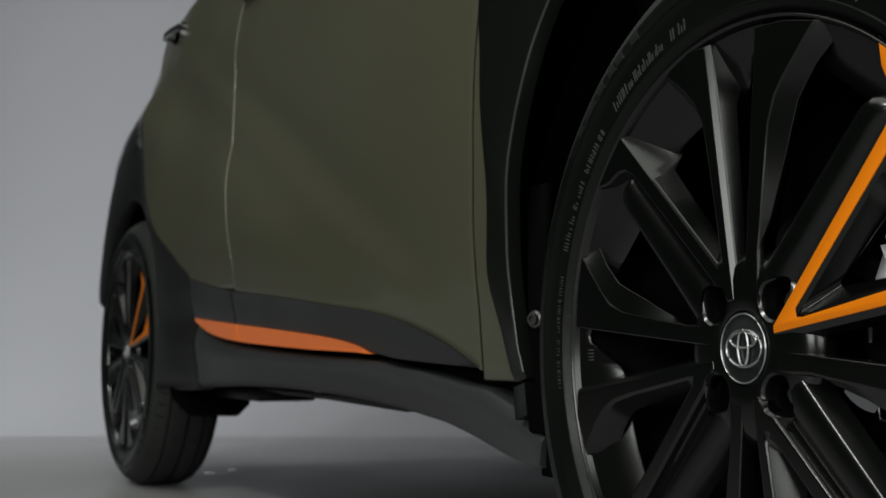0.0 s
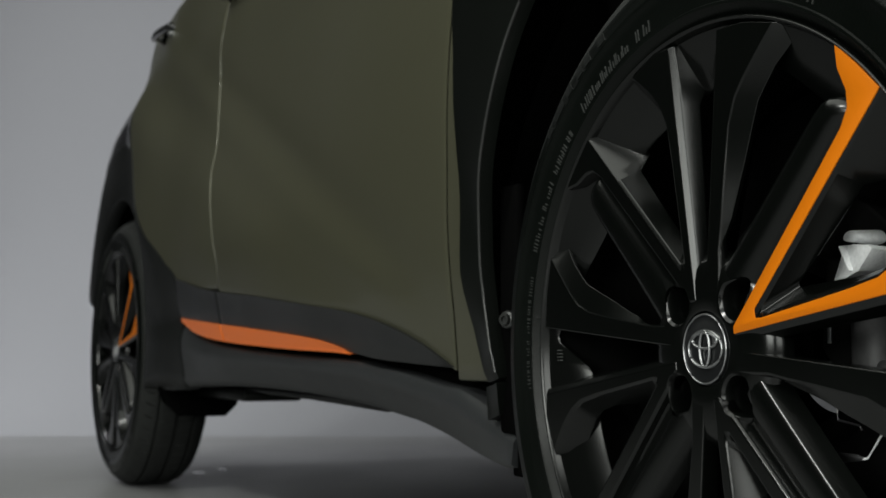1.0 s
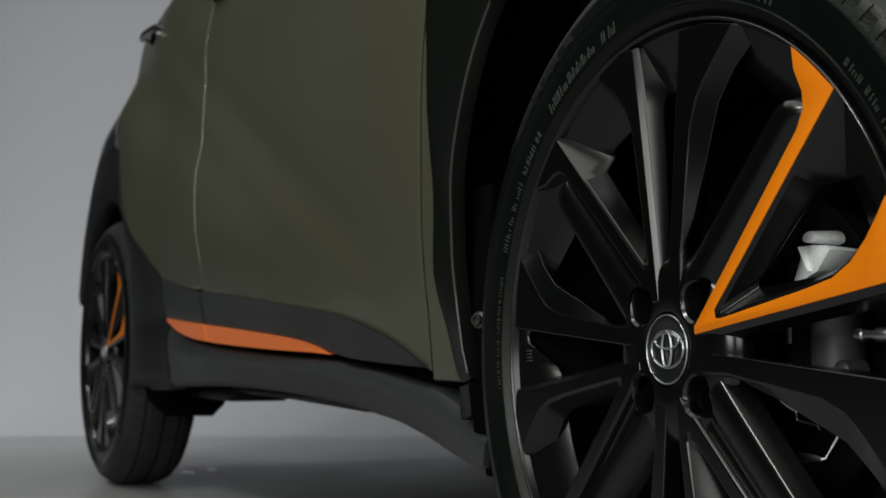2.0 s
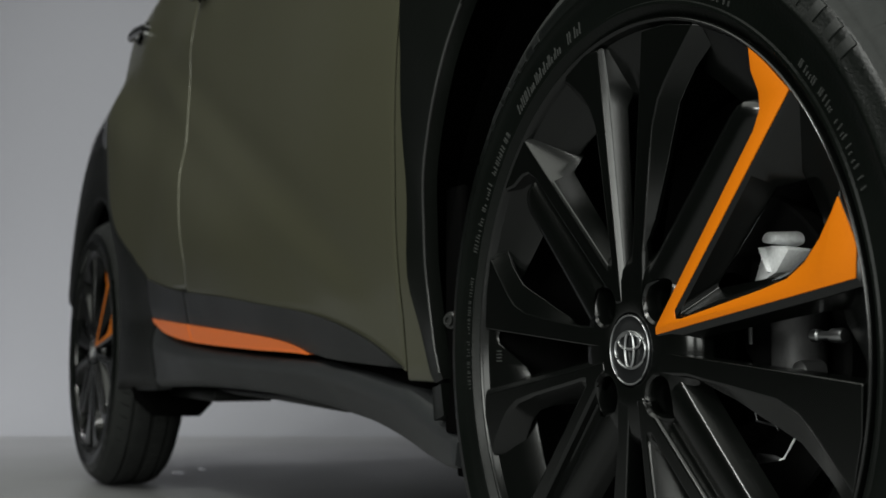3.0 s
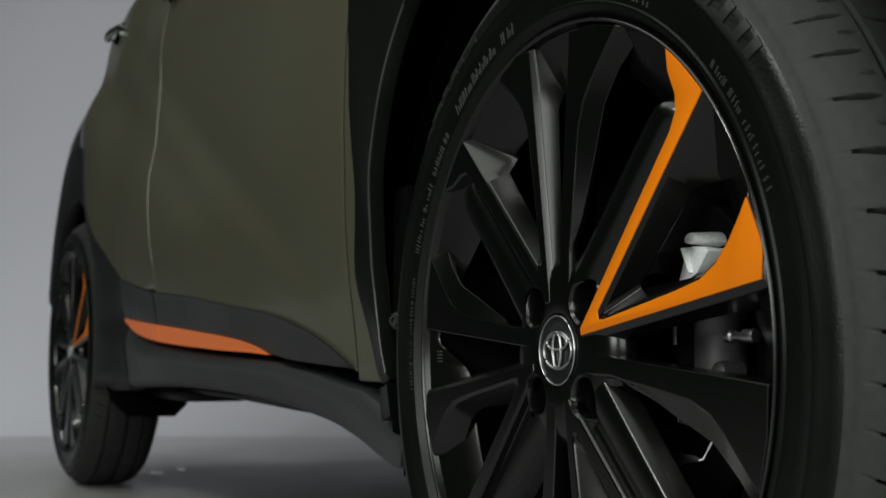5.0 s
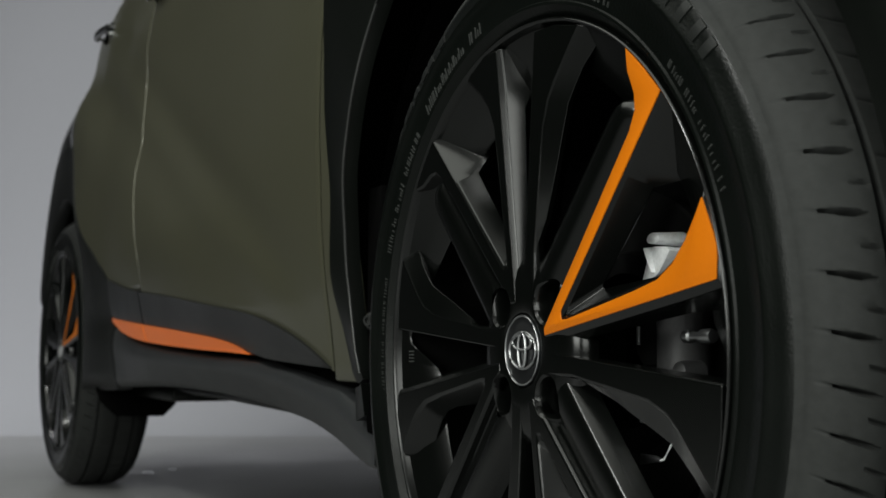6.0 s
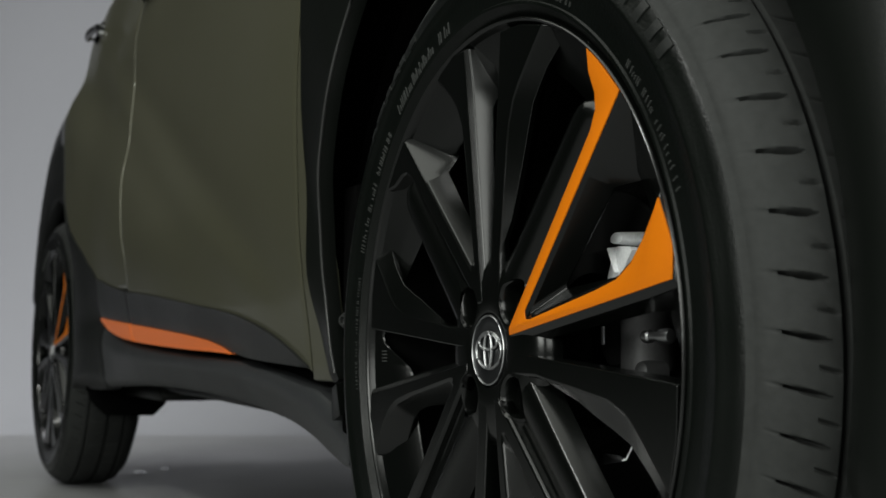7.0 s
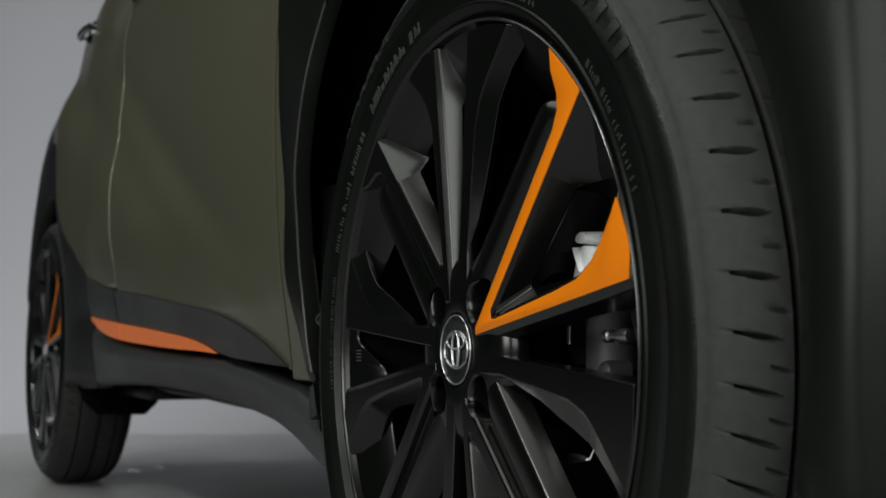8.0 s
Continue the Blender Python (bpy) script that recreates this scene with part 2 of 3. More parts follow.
SILL_LOW = [(-1.947, 0.248), (-1.715, 0.262), (-1.40, 0.270), (-1.127, 0.268), (-0.942, 0.262), (-0.831, 0.256), (-0.739, 0.248), (-0.669, 0.242), (-0.589, 0.232), (-0.502, 0.221), (-0.413, 0.2145), (-0.375, 0.213), (-0.338, 0.2165)]
DOOR_REAR = [(0.440, -1.475), (0.474, -1.705), (0.530, -1.840), (0.599, -2.006), (0.689, -2.126), (0.840, -2.233), (0.956, -2.327), (1.15, -2.40)]
SEAM_FRONT = [(0.30, -0.487), (0.314, -0.484), (0.345, -0.478), (0.375, -0.466), (0.406, -0.459), (0.466, -0.450), (0.525, -0.436), (0.583, -0.426), (0.642, -0.416), (0.693, -0.403), (1.15, -0.32)]
SEAM_REAR = [(0.40, -1.405), (0.443, -1.39), (0.491, -1.372), (0.532, -1.382), (0.584, -1.403), (0.605, -1.41), (0.659, -1.43), (0.711, -1.434), (0.739, -1.443), (0.767, -1.453), (0.826, -1.484), (0.878, -1.483), (0.929, -1.472), (0.979, -1.475), (1.15, -1.46)]
BELT = 1.13
ARCH_X, ARCH_Z, ARCH_R = -0.026, 0.345, 0.385
REAR_X, REAR_ARCH = -2.43, 0.372


def smooth(k):
    k = min(1, max(0, k))
    return k * k * (3 - 2 * k)


def crease(x):
    """Height of the fold that climbs along the doors towards the rear."""
    return min(0.694 - 0.36 * (x + 1.5), 0.694 - 0.36 * (x + 1.5) - 0.06 * min(0, x + 1.5), 0.98)


# depth of the front door along its front edge, and of its upper half along its rear edge
FRONT_FACE = [(0.30, 0.031), (0.345, 0.0235), (0.375, 0.0155), (0.406, 0.0085), (0.466, 0.0), (0.525, -0.007), (0.583, -0.012), (0.642, -0.0145), (0.69, -0.016), (0.80, -0.014), (0.95, 0.0), (1.15, 0.05)]
REAR_FACE = [(0.30, 0.030), (0.40, 0.017), (0.48, 0.009), (0.60, 0.007), (0.70, 0.008), (0.82, 0.012), (0.92, 0.014), (1.0, 0.03), (1.15, 0.07)]


def side(x, z):
    """The depth y of the car's right flank: doors bulged over the sill, haunch behind."""
    w = smooth((x + 1.30) / 0.85)
    y = curve(REAR_FACE, z) * (1 - w) + curve(FRONT_FACE, z) * w
    g = z - crease(x)
    y -= 0.030 * smooth((-0.50 - x) / 0.75) / (1 + math.exp(max(-50, min(50, (g - 0.012) / 0.034))))
    y += 0.014 * smooth((0.54 - z) / 0.14) * smooth((-0.50 - x) / 0.85)
    # the shallow flute that falls along the doors towards the front
    h = z - (0.371 + 0.44 * (-0.5 - x))
    y += 0.16 * h * math.exp(-(h / 0.048) ** 2) * smooth((-0.46 - x) / 0.25)
    back = max(smooth((-1.42 - x) / 0.7), smooth((x + 0.2) / 0.4))
    return y * (1 - back) + old_side(x, z) * back if back else y


def old_side(x, z):
    """The flank over the rear wheel and ahead of the front wheel."""
    y = 0.031 - 0.004 * math.exp(-((z - 0.60) / 0.10) ** 2) + (0.16 + 0.2 * smooth((-x - 1.6) / 0.6)) * max(0, z - 0.8) ** 2 + 0.25 * max(0, 0.44 - z) ** 2
    # the door swells out below a crease that climbs towards the rear
    g = z - crease(x)
    y -= 0.042 * smooth((-1.0 - x) / 1.15) / (1 + math.exp(g / 0.035))
    y += 0.009 * math.exp(-((g - 0.02) / 0.07) ** 2) * smooth((-x - 0.55) / 0.7)
    y += 0.05 * max(0, -1.75 - x) ** 2 - 0.013 * smooth((-1.7 - x) / 0.4)
    y += 0.10 * max(0, x - 0.25) ** 2 + 0.25 * max(0, x - 0.45) ** 2
    return y


def clad_depth(x):
    """The depth of the lower door cladding and the sill below it."""
    return min(0.034, 0.025 + 0.0245 * (x + 0.82))


def haunch(x, z):
    """The rear quarter: level over the wheel, with a shoulder that falls in above it."""
    d = math.hypot(x - REAR_X, z - ARCH_Z) - REAR_ARCH
    k = 1 / (1 + math.exp((d - 0.185) / 0.028))
    return (side(x, z) + 0.03 * smooth((z - 0.88) / 0.16) * smooth((-x - 2.3) / 0.25)) * (1 - k) + (0.6 * max(0, -2.95 - x) ** 2)


def flare(x, z, cx, cz, r, lip):
    """The flank drawn out towards the lip of a wheel arch."""
    d = math.hypot(x - cx, z - cz) - r
    k = math.exp(-(max(0, d) / 0.055) ** 2)
    return side(x, z) * (1 - k) + lip * k


def add_panel(name, fn, nu, nv, mat, parent, label="", **kw):
    return part(name, mesh_of(name, *panel(fn, nu, nv, **kw), mat, 50), parent, label)


def clad_face(x, z):
    """The face of the doors' lower cladding, from the sill's depth up to the door's own."""
    lo, hi = curve(GAP, x) + 0.004, curve(CLAD_TOP, x) + 0.003
    v = min(1, max(0, (z - lo) / max(0.001, hi - lo)))
    thick = min(1, (hi - lo) / 0.06)
    low = clad_depth(x)
    return low * (1 - v) + min(low, side(x, hi) - 0.004) * v - thick * 0.004 * math.sin(math.pi * v) * (1 - v)


def doors():
    zb = lambda x: curve(CLAD_TOP, x)
    def front(u, v):
        lo = zb(-1.40 + u * 0.915)
        z = lo + v * (BELT - lo)
        x0, x1 = curve(SEAM_REAR, z) + 0.0016, curve(SEAM_FRONT, z) - 0.0018
        x = x0 + u * (x1 - x0)
        return x, side(x, z), z

    def rear(u, v):
        z = 0.442 + v * (BELT - 0.442)
        x = curve(DOOR_REAR, z) * (1 - u) + (curve(SEAM_REAR, z) - 0.0016) * u
        return x, side(x, z), z
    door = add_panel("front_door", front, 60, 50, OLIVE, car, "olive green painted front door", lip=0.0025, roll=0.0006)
    rear_door = add_panel("rear_door", rear, 50, 60, OLIVE, car, "olive green painted rear door", lip=0.0025)
    # lower cladding, one piece on each door, with its orange insert
    for name, x0, x1, owner in (("door_cladding", -1.400, -0.490, door), ("door_cladding", -1.71, -1.404, rear_door)):
        def clad(u, v, x0=x0, x1=x1):
            x = x0 + (x1 - x0) * u
            lo, hi = curve(GAP, x) + 0.004, curve(CLAD_TOP, x) + 0.003
            z = lo + (hi - lo) * v
            return x, clad_face(x, z) + (0 if 0 < v < 1 else 0.002), z
        add_panel(name, clad, 40, 10, CLAD, owner, "grained black plastic lower cladding", turn=0.025, roll=0.0015, lip=0.006)

        def trim(u, v, x0=max(x0, -1.71), x1=min(x1, -0.808)):
            x = x0 + (x1 - x0) * u
            lo, hi = curve(GAP, x) + 0.002, curve(TRIM_TOP, x)
            z = lo + max(0.0006, hi - lo) * v
            return x, clad_face(x, z) - 0.0025, z
        add_panel("insert", trim, 40, 4, ORANGE_TRIM, owner, "bright orange plastic insert", turn=0.02, roll=0.002, lip=0.01)
    # near-black tube laid in the door gap in place of its shade
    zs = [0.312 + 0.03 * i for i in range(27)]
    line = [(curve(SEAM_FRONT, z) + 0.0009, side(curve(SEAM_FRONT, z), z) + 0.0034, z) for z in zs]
    part("seam_shade", mesh_of("seam_shade", *tube(line, 0.0027, 8), DARK), door, "near-black strip for the shade in the door seam")
    return door, rear_door


def handle(owner, x, z):
    y = side(x, z)
    pts = [(x - 0.09, y + 0.002, z + 0.006), (x - 0.075, y - 0.018, z + 0.004), (x - 0.03, y - 0.024, z + 0.002), (x + 0.03, y - 0.024, z - 0.002), (x + 0.075, y - 0.018, z - 0.004), (x + 0.09, y + 0.002, z - 0.006)]
    h = part("handle", mesh_of("handle", *tube(pts, 0.0085, 10), BLACK), owner, "gloss black pull handle")
    part("keeper", mesh_of("keeper", *tube([(x + 0.082, y - 0.004, z - 0.02), (x + 0.082, y - 0.018, z - 0.02)], 0.0065, 12), CHROME), h, "small bright cap")
    # near-black disc laid on the door; no recess is cut
    part("recess", mesh_of("recess", *lathe([(0.0, 0.0), (0.03, -0.0015), (0.036, 0.001)], 20), DARK), h, "near-black disc on the door behind the handle", pose(x - 0.005, y - 0.001, z) @ Matrix.Diagonal((1.7, 1, 0.75, 1)))


SILL_LEAN = [(-2.0, 0.010), (-1.735, 0.014), (-1.3, 0.030), (-0.9, 0.040), (-0.7, 0.046), (-0.55, 0.038), (-0.45, 0.020), (-0.39, 0.008), (-0.338, -0.004)]


def sill_depth(x, z):
    """Depth of the sill's face."""
    hi = curve(GAP, x) - 0.008 - 0.010 * smooth((x + 0.70) / 0.2) - max(0, x + 0.488) * 0.25
    lo = curve(SILL_LOW, x)
    v = min(1, max(0, (z - lo) / (hi - lo)))
    lean = curve(SILL_LEAN, x) * (1 - v) ** 1.15 + 0.010 * max(0, 1 - v / 0.12) ** 2 + 0.014 * max(0, (v - 0.62) / 0.38) ** 2
    return min(0.021, clad_depth(x)) + lean, lo, hi


def sill():
    def rocker(u, v):
        x = -1.735 + 1.397 * u
        _, lo, hi = sill_depth(x, 0.3)
        z = lo + (hi - lo) * v
        return x, sill_depth(x, z)[0], z
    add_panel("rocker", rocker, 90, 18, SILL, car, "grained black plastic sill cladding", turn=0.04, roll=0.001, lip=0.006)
    # near-black box behind the gap of door and sill; its colour holds the shade
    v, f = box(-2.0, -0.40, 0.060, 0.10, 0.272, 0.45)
    part("inner_sill", mesh_of("inner_sill", v, f, DARK, bevel=0.01), car, "inner sill coloured near-black for the shade in the gap")


def front_wing():
    out = lambda x, z: flare(x, z, ARCH_X, ARCH_Z, ARCH_R, 0.002) if x > 0.1 else side(x, z)
    inner = [(60, 0.385), (100, 0.395), (120, 0.396), (130, 0.386), (138.5, 0.367), (146, 0.360), (152, 0.354), (161, 0.350), (169, 0.3445), (174, 0.340), (178, 0.334), (182, 0.330), (186, 0.325), (193, 0.341)]
    outer = [(-14, 0.453), (0, 0.443), (20, 0.471), (30, 0.5115), (40, 0.578), (55, 0.59), (90, 0.56), (118, 0.59), (130, 0.56), (141, 0.483), (146, 0.457), (151.6, 0.431), (160, 0.402), (166, 0.389), (171, 0.385), (176.5, 0.377), (182, 0.374), (186.4, 0.370), (193, 0.372)]
    lip = [(-14, 0.0150), (20, 0.015), (60, 0.0), (90, -0.006), (115, -0.012), (129, -0.015), (138, -0.020), (146, -0.018), (152, -0.016), (161, -0.007), (168, -0.002), (173, 0.002), (182, 0.005), (187, 0.008), (193, 0.016)]

    def ring(a0, a1, n, name, label):
        def fn(u, v):
            deg = a0 + (a1 - a0) * u
            a, r0, r1 = radians(deg), curve(inner, deg), curve(outer, deg)
            r = r0 + (r1 - r0) * v
            x, z = ARCH_X + r * math.cos(a), ARCH_Z + r * math.sin(a)
            k = (1 - v) ** 1.5
            edge = 0.070 * smooth((50 - deg) / 10) * max(0, (v - 0.70) / 0.30) ** 2
            return x, curve(lip, deg) * k + (1 - k) * (out(x, z) - 0.0015 - 0.011 * smooth((deg - 155) / 15)) - 0.004 * math.sin(math.pi * v) * smooth((120 - deg) / 40) + edge, z
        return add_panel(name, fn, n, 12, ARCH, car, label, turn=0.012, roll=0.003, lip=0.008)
    # bead added along the lip, paler than the arch, for its highlight line
    bead = [(ARCH_X + curve(inner, a) * math.cos(radians(a)), curve(lip, a) - 0.0006, ARCH_Z + curve(inner, a) * math.sin(radians(a))) for a in range(96, 188, 2)]
    part("arch_lip", mesh_of("arch_lip", *tube(bead, 0.0016, 8), LIP), car, "satin black bead on the arch lip, paler for its highlight")
    ring(-12, 187, 70, "front_arch", "grained black plastic wheel arch")
    ring(187.7, 193, 6, "arch_foot", "grained black plastic foot of the wheel arch")
    ro = ARCH_R + 0.056
    meshes = []

    def low(u, v):
        z = 0.300 + 0.500 * v
        x0 = curve(SEAM_FRONT, z) + 0.0036
        rr = 0.362 + 0.056 * smooth((z - 0.40) / 0.16)
        x1 = ARCH_X - math.sqrt(max(0, rr ** 2 - (z - ARCH_Z) ** 2)) if z < 0.62 else -0.345
        x = x0 + (x1 - x0) * u
        return x, out(x, z) + 0.010 * smooth((x + 0.405) / 0.03), z

    def high(u, v):
        z0 = 0.80
        x = curve(SEAM_FRONT, 0.8) + 0.003 + 1.14 * u
        d = ro**2 - (x - ARCH_X) ** 2
        lo = max(z0 if x < ARCH_X else 0.62, ARCH_Z + math.sqrt(d) if d > 0 else 0)
        z = lo + (0.98 - 0.10 * u - lo) * v
        return x, out(x, z), z
    meshes.append((mesh_of("w", *panel(low, 14, 24, turn=0.004), OLIVE, 50), Matrix()))
    meshes.append((mesh_of("w", *panel(high, 40, 12), OLIVE, 50), Matrix()))
    part("front_wing", joined("front_wing", meshes, OLIVE, 50), car, "olive green painted front wing")

    def bumper(u, v):
        z = 0.262 + 0.40 * v
        x = 0.416 + 0.31 * u
        return x, out(x, z) + 0.055, z
    add_panel("front_bumper", bumper, 30, 20, CLAD, car, "dark grey front bumper corner")

    def lip(u, v):
        x = 0.338 + 0.40 * u
        return x, 0.010 + 0.45 * max(0, x - 0.40) ** 2 + 0.012 * v, 0.185 + 0.075 * v
    add_panel("bumper_lip", lip, 30, 8, CLAD, car, "dark grey bumper lower lip")


def rear_quarter():
    reach = [(-15, 0.377), (-12, 0.46), (-8.5, 0.62), (-7, 0.697), (0, 0.694), (4, 0.697), (8, 0.722), (10.1, 0.732), (17, 0.620), (30.9, 0.490), (48.5, 0.455), (68.3, 0.53), (84, 0.505), (115, 0.53), (163, 0.50)]

    def cladding(u, v):
        a = -15 + 178 * (0.7 * u + 0.3 * u * u)
        r = REAR_ARCH + (curve(reach, a) - REAR_ARCH) * v
        x, z = REAR_X + r * math.cos(radians(a)), ARCH_Z + r * math.sin(radians(a))
        low = sill_depth(max(x, -1.735), z)[0] - 0.0006
        edge = low + (side(x, z) - 0.002 - low) * smooth((z - 0.38) / 0.08)
        if a > 60:
            edge = edge + (haunch(x, z) - edge) * smooth((a - 60) / 25)
        s = smooth(v)
        return x, edge * s - 0.006 * math.sin(math.pi * v) * (1 - v), z
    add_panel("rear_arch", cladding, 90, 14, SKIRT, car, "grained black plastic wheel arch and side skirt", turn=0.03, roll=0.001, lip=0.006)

    def quarter(u, v):
        z = 0.80 + (BELT - 0.80) * v
        x1 = curve(DOOR_REAR, z) - 0.003
        x = -3.02 + (x1 + 3.02) * u
        k = min(1, max(0, (x1 - x) / 0.16))
        k = k * k * (3 - 2 * k)
        return x, haunch(x, z) * k + side(x, z) * (1 - k) + 0.001, z
    def bumper(u, v):
        z = 0.34 + 0.47 * v
        x1 = REAR_X - math.sqrt(0.47**2 - (z - ARCH_Z) ** 2) if z < 0.80 else -2.5
        return -3.02 + (x1 + 3.02) * u, 0.13 - 0.05 * u, z
    add_panel("rear_bumper", bumper, 12, 16, ARCH, car, "black rear bumper corner")
    add_panel("rear_quarter", quarter, 40, 40, BLACK, car, "black painted rear quarter panel")


def liner(name, cx, r, y0):
    prof = [(r, y0), (r + 0.012, y0 + 0.03), (r + 0.012, 0.30), (0.05, 0.302)]
    v, f = [], []
    for i in range(49):
        a = radians(-4 + 194 * i / 48)
        v += [(q * math.cos(a), y, q * math.sin(a)) for q, y in prof]
        if i:
            b = (i - 1) * len(prof)
            f += [(b + j, b + len(prof) + j, b + len(prof) + j + 1, b + j + 1) for j in range(len(prof) - 1)]
    part(name, mesh_of(name, v, f, DARK), car, "dark wheel arch liner", pose(cx, 0, ARCH_Z))


def shell():
    """The rest of the car, behind the flank: lower body, greenhouse, bonnet and far side."""
    stations = [(-3.03, 0.35, 0.95, 0.16), (-2.95, 0.27, 1.02, 0.09), (-2.4, 0.30, 1.12, 0.07), (-1.5, 0.30, 1.10, 0.075), (-0.5, 0.30, 1.05, 0.075), (0.1, 0.30, 0.98, 0.08), (0.5, 0.24, 0.86, 0.14), (0.68, 0.30, 0.70, 0.26)]
    verts, faces = [], []
    for x, z0, z1, inset in stations:
        a, b = inset, WIDTH - inset
        wheelish = abs(x) < 0.45 or abs(x - REAR_X) < 0.45
        a2 = max(a, 0.31) if wheelish else a
        b2 = min(b, WIDTH - 0.31) if wheelish else b
        verts += [(x, a2, z0), (x, a2, 0.62), (x, a, 0.76), (x, a + 0.16, z1), (x, b - 0.16, z1), (x, b, 0.76), (x, b2, 0.62), (x, b2, z0)]
    n = 8
    for i in range(len(stations) - 1):
        for k in range(n):
            faces.append((i * n + k, i * n + (k + 1) % n, (i + 1) * n + (k + 1) % n, (i + 1) * n + k))
    faces += [tuple(range(n)), tuple(range(len(verts) - n, len(verts)))]
    part("body", mesh_of("body", verts, faces, DARK, 40), car, "dark body shell")
    roof = [(-2.95, 0.98, 0.14), (-2.75, 1.38, 0.24), (-2.1, 1.50, 0.26), (-1.2, 1.52, 0.26), (-0.75, 1.46, 0.25), (0.02, 0.99, 0.13)]
    verts, faces = [], []
    for x, z, inset in roof:
        verts += [(x, 0.17, min(z, 1.06)), (x, inset + 0.02, z), (x, WIDTH - inset, z), (x, WIDTH - 0.10, min(z, 1.06))]
    for i in range(len(roof) - 1):
        for k in range(3):
            faces.append((i * 4 + k, i * 4 + k + 1, (i + 1) * 4 + k + 1, (i + 1) * 4 + k))
    part("greenhouse", mesh_of("greenhouse", verts, faces, GLASS, 40), car, "dark tinted windows")
    verts = [(x, y, z + 0.012 + 0.02 * math.sin(math.pi * (y - 0.2) / 1.3)) for x, z in ((-2.75, 1.38), (-2.1, 1.50), (-1.2, 1.52), (-0.75, 1.46)) for y in (0.24, 0.5, 0.85, 1.2, 1.46)]
    faces = [(i * 5 + k, i * 5 + k + 1, i * 5 + k + 6, i * 5 + k + 5) for i in range(3) for k in range(4)]
    part("roof", mesh_of("roof", verts, faces, BLACK, 60), car, "black painted roof")
    verts = [(x, y, z + 0.03 * math.sin(math.pi * (y - 0.08) / 1.54)) for x, z in ((0.0, 1.0), (0.3, 0.94), (0.55, 0.85), (0.70, 0.70)) for y in (0.13, 0.45, 0.85, 1.25, 1.57)]
    part("bonnet", mesh_of("bonnet", verts, faces, OLIVE, 60), car, "olive green painted bonnet")
    # bracket and tray under the floor, ahead of the rear wheel
    front = [(0.018, 0.250), (0.032, 0.217), (0.060, 0.190), (0.166, 0.188), (0.194, 0.215), (0.200, 0.275), (0.018, 0.275)]
    v = [(-1.985 + 0.10 * (0.275 - z), y, z) for y, z in front] + [(-2.045, y + 0.006, z + 0.004) for y, z in front]
    n = len(front)
    f = [tuple(range(n)), tuple(range(2 * n - 1, n - 1, -1))] + [(i, (i + 1) % n, (i + 1) % n + n, i + n) for i in range(n)]
    part("wheel_deflector", mesh_of("wheel_deflector", v, f, DARK, bevel=0.004), car, "black plastic air deflector ahead of the rear wheel")
    v, f = box(-2.0, -1.60, 0.10, 0.22, 0.235, 0.262)
    part("under_tray", mesh_of("under_tray", v, f, ARCH, bevel=0.006), car, "black plastic under-floor tray")
    v, f = prism([(-1.62, 0.262), (-1.437, 0.254), (-1.195, 0.253), (-0.87, 0.247), (-0.72, 0.262)], 0.10, [(-1.62, 0.262), (-1.437, 0.254), (-1.195, 0.253), (-0.87, 0.247), (-0.72, 0.262)], 0.125)
    part("jacking_rail", mesh_of("jacking_rail", v, f, ARCH, bevel=0.003), car, "dark rail under the sill")


# ---- wheel ----
def turned(pts, a):
    c, s = math.cos(a), math.sin(a)
    return [(x * c - z * s, x * s + z * c) for x, z in pts]


# one quarter of the wheel, in (x, z): the outlines of the two spokes' faces, and the feet (x, depth, z) of their flanks
VEE = [(0.036, 0.0105), (0.188, 0.0335), (0.203, 0.0358), (0.234, 0.0405), (0.2355, 0.060), (0.2215, 0.0895), (0.2155, 0.080), (0.205, 0.0655), (0.192, 0.0525), (0.176, 0.0435), (0.150, 0.0375),
       (0.066, 0.0215), (0.0595, 0.0215), (0.0585, 0.0275), (0.1385, 0.1140), (0.1475, 0.1237), (0.1815, 0.1605), (0.163, 0.179), (0.1435, 0.1965), (0.1455, 0.180), (0.1530, 0.164), (0.1535, 0.153), (0.147, 0.1405), (0.0355, 0.016)]
VEE_FOOT = [(0.036, 0.010, 0.003), (0.188, 0.0178, 0.0227), (0.206, 0.0265, 0.0240), (0.234, 0.030, 0.0285), (0.2355, 0.030, 0.060), (0.207, 0.027, 0.0965), (0.200, 0.022, 0.0890), (0.192, 0.020, 0.077), (0.1811, 0.020, 0.0614), (0.168, 0.020, 0.0525),
            (0.146, 0.020, 0.0475), (0.0864, 0.0204, 0.0430), (0.0824, 0.0204, 0.0430), (0.0824, 0.0204, 0.0455), (0.1483, 0.0180, 0.1049), (0.164, 0.030, 0.1084), (0.198, 0.030, 0.145), (0.163, 0.030, 0.179), (0.1435, 0.030, 0.1965),
            (0.142, 0.020, 0.180), (0.149, 0.014, 0.163), (0.150, 0.011, 0.153), (0.1445, 0.010, 0.1425), (0.0335, 0.010, 0.018)]
BLADE = [(0.030, -0.0015), (0.236, -0.0200), (0.2345, -0.050), (0.2265, -0.082), (0.2173, -0.0722), (0.2025, -0.0570), (0.1930, -0.0475), (0.1818, -0.0385), (0.1626, -0.0308), (0.1411, -0.0275), (0.1176, -0.0238), (0.0914, -0.0203), (0.071, -0.0168), (0.030, -0.0165)]
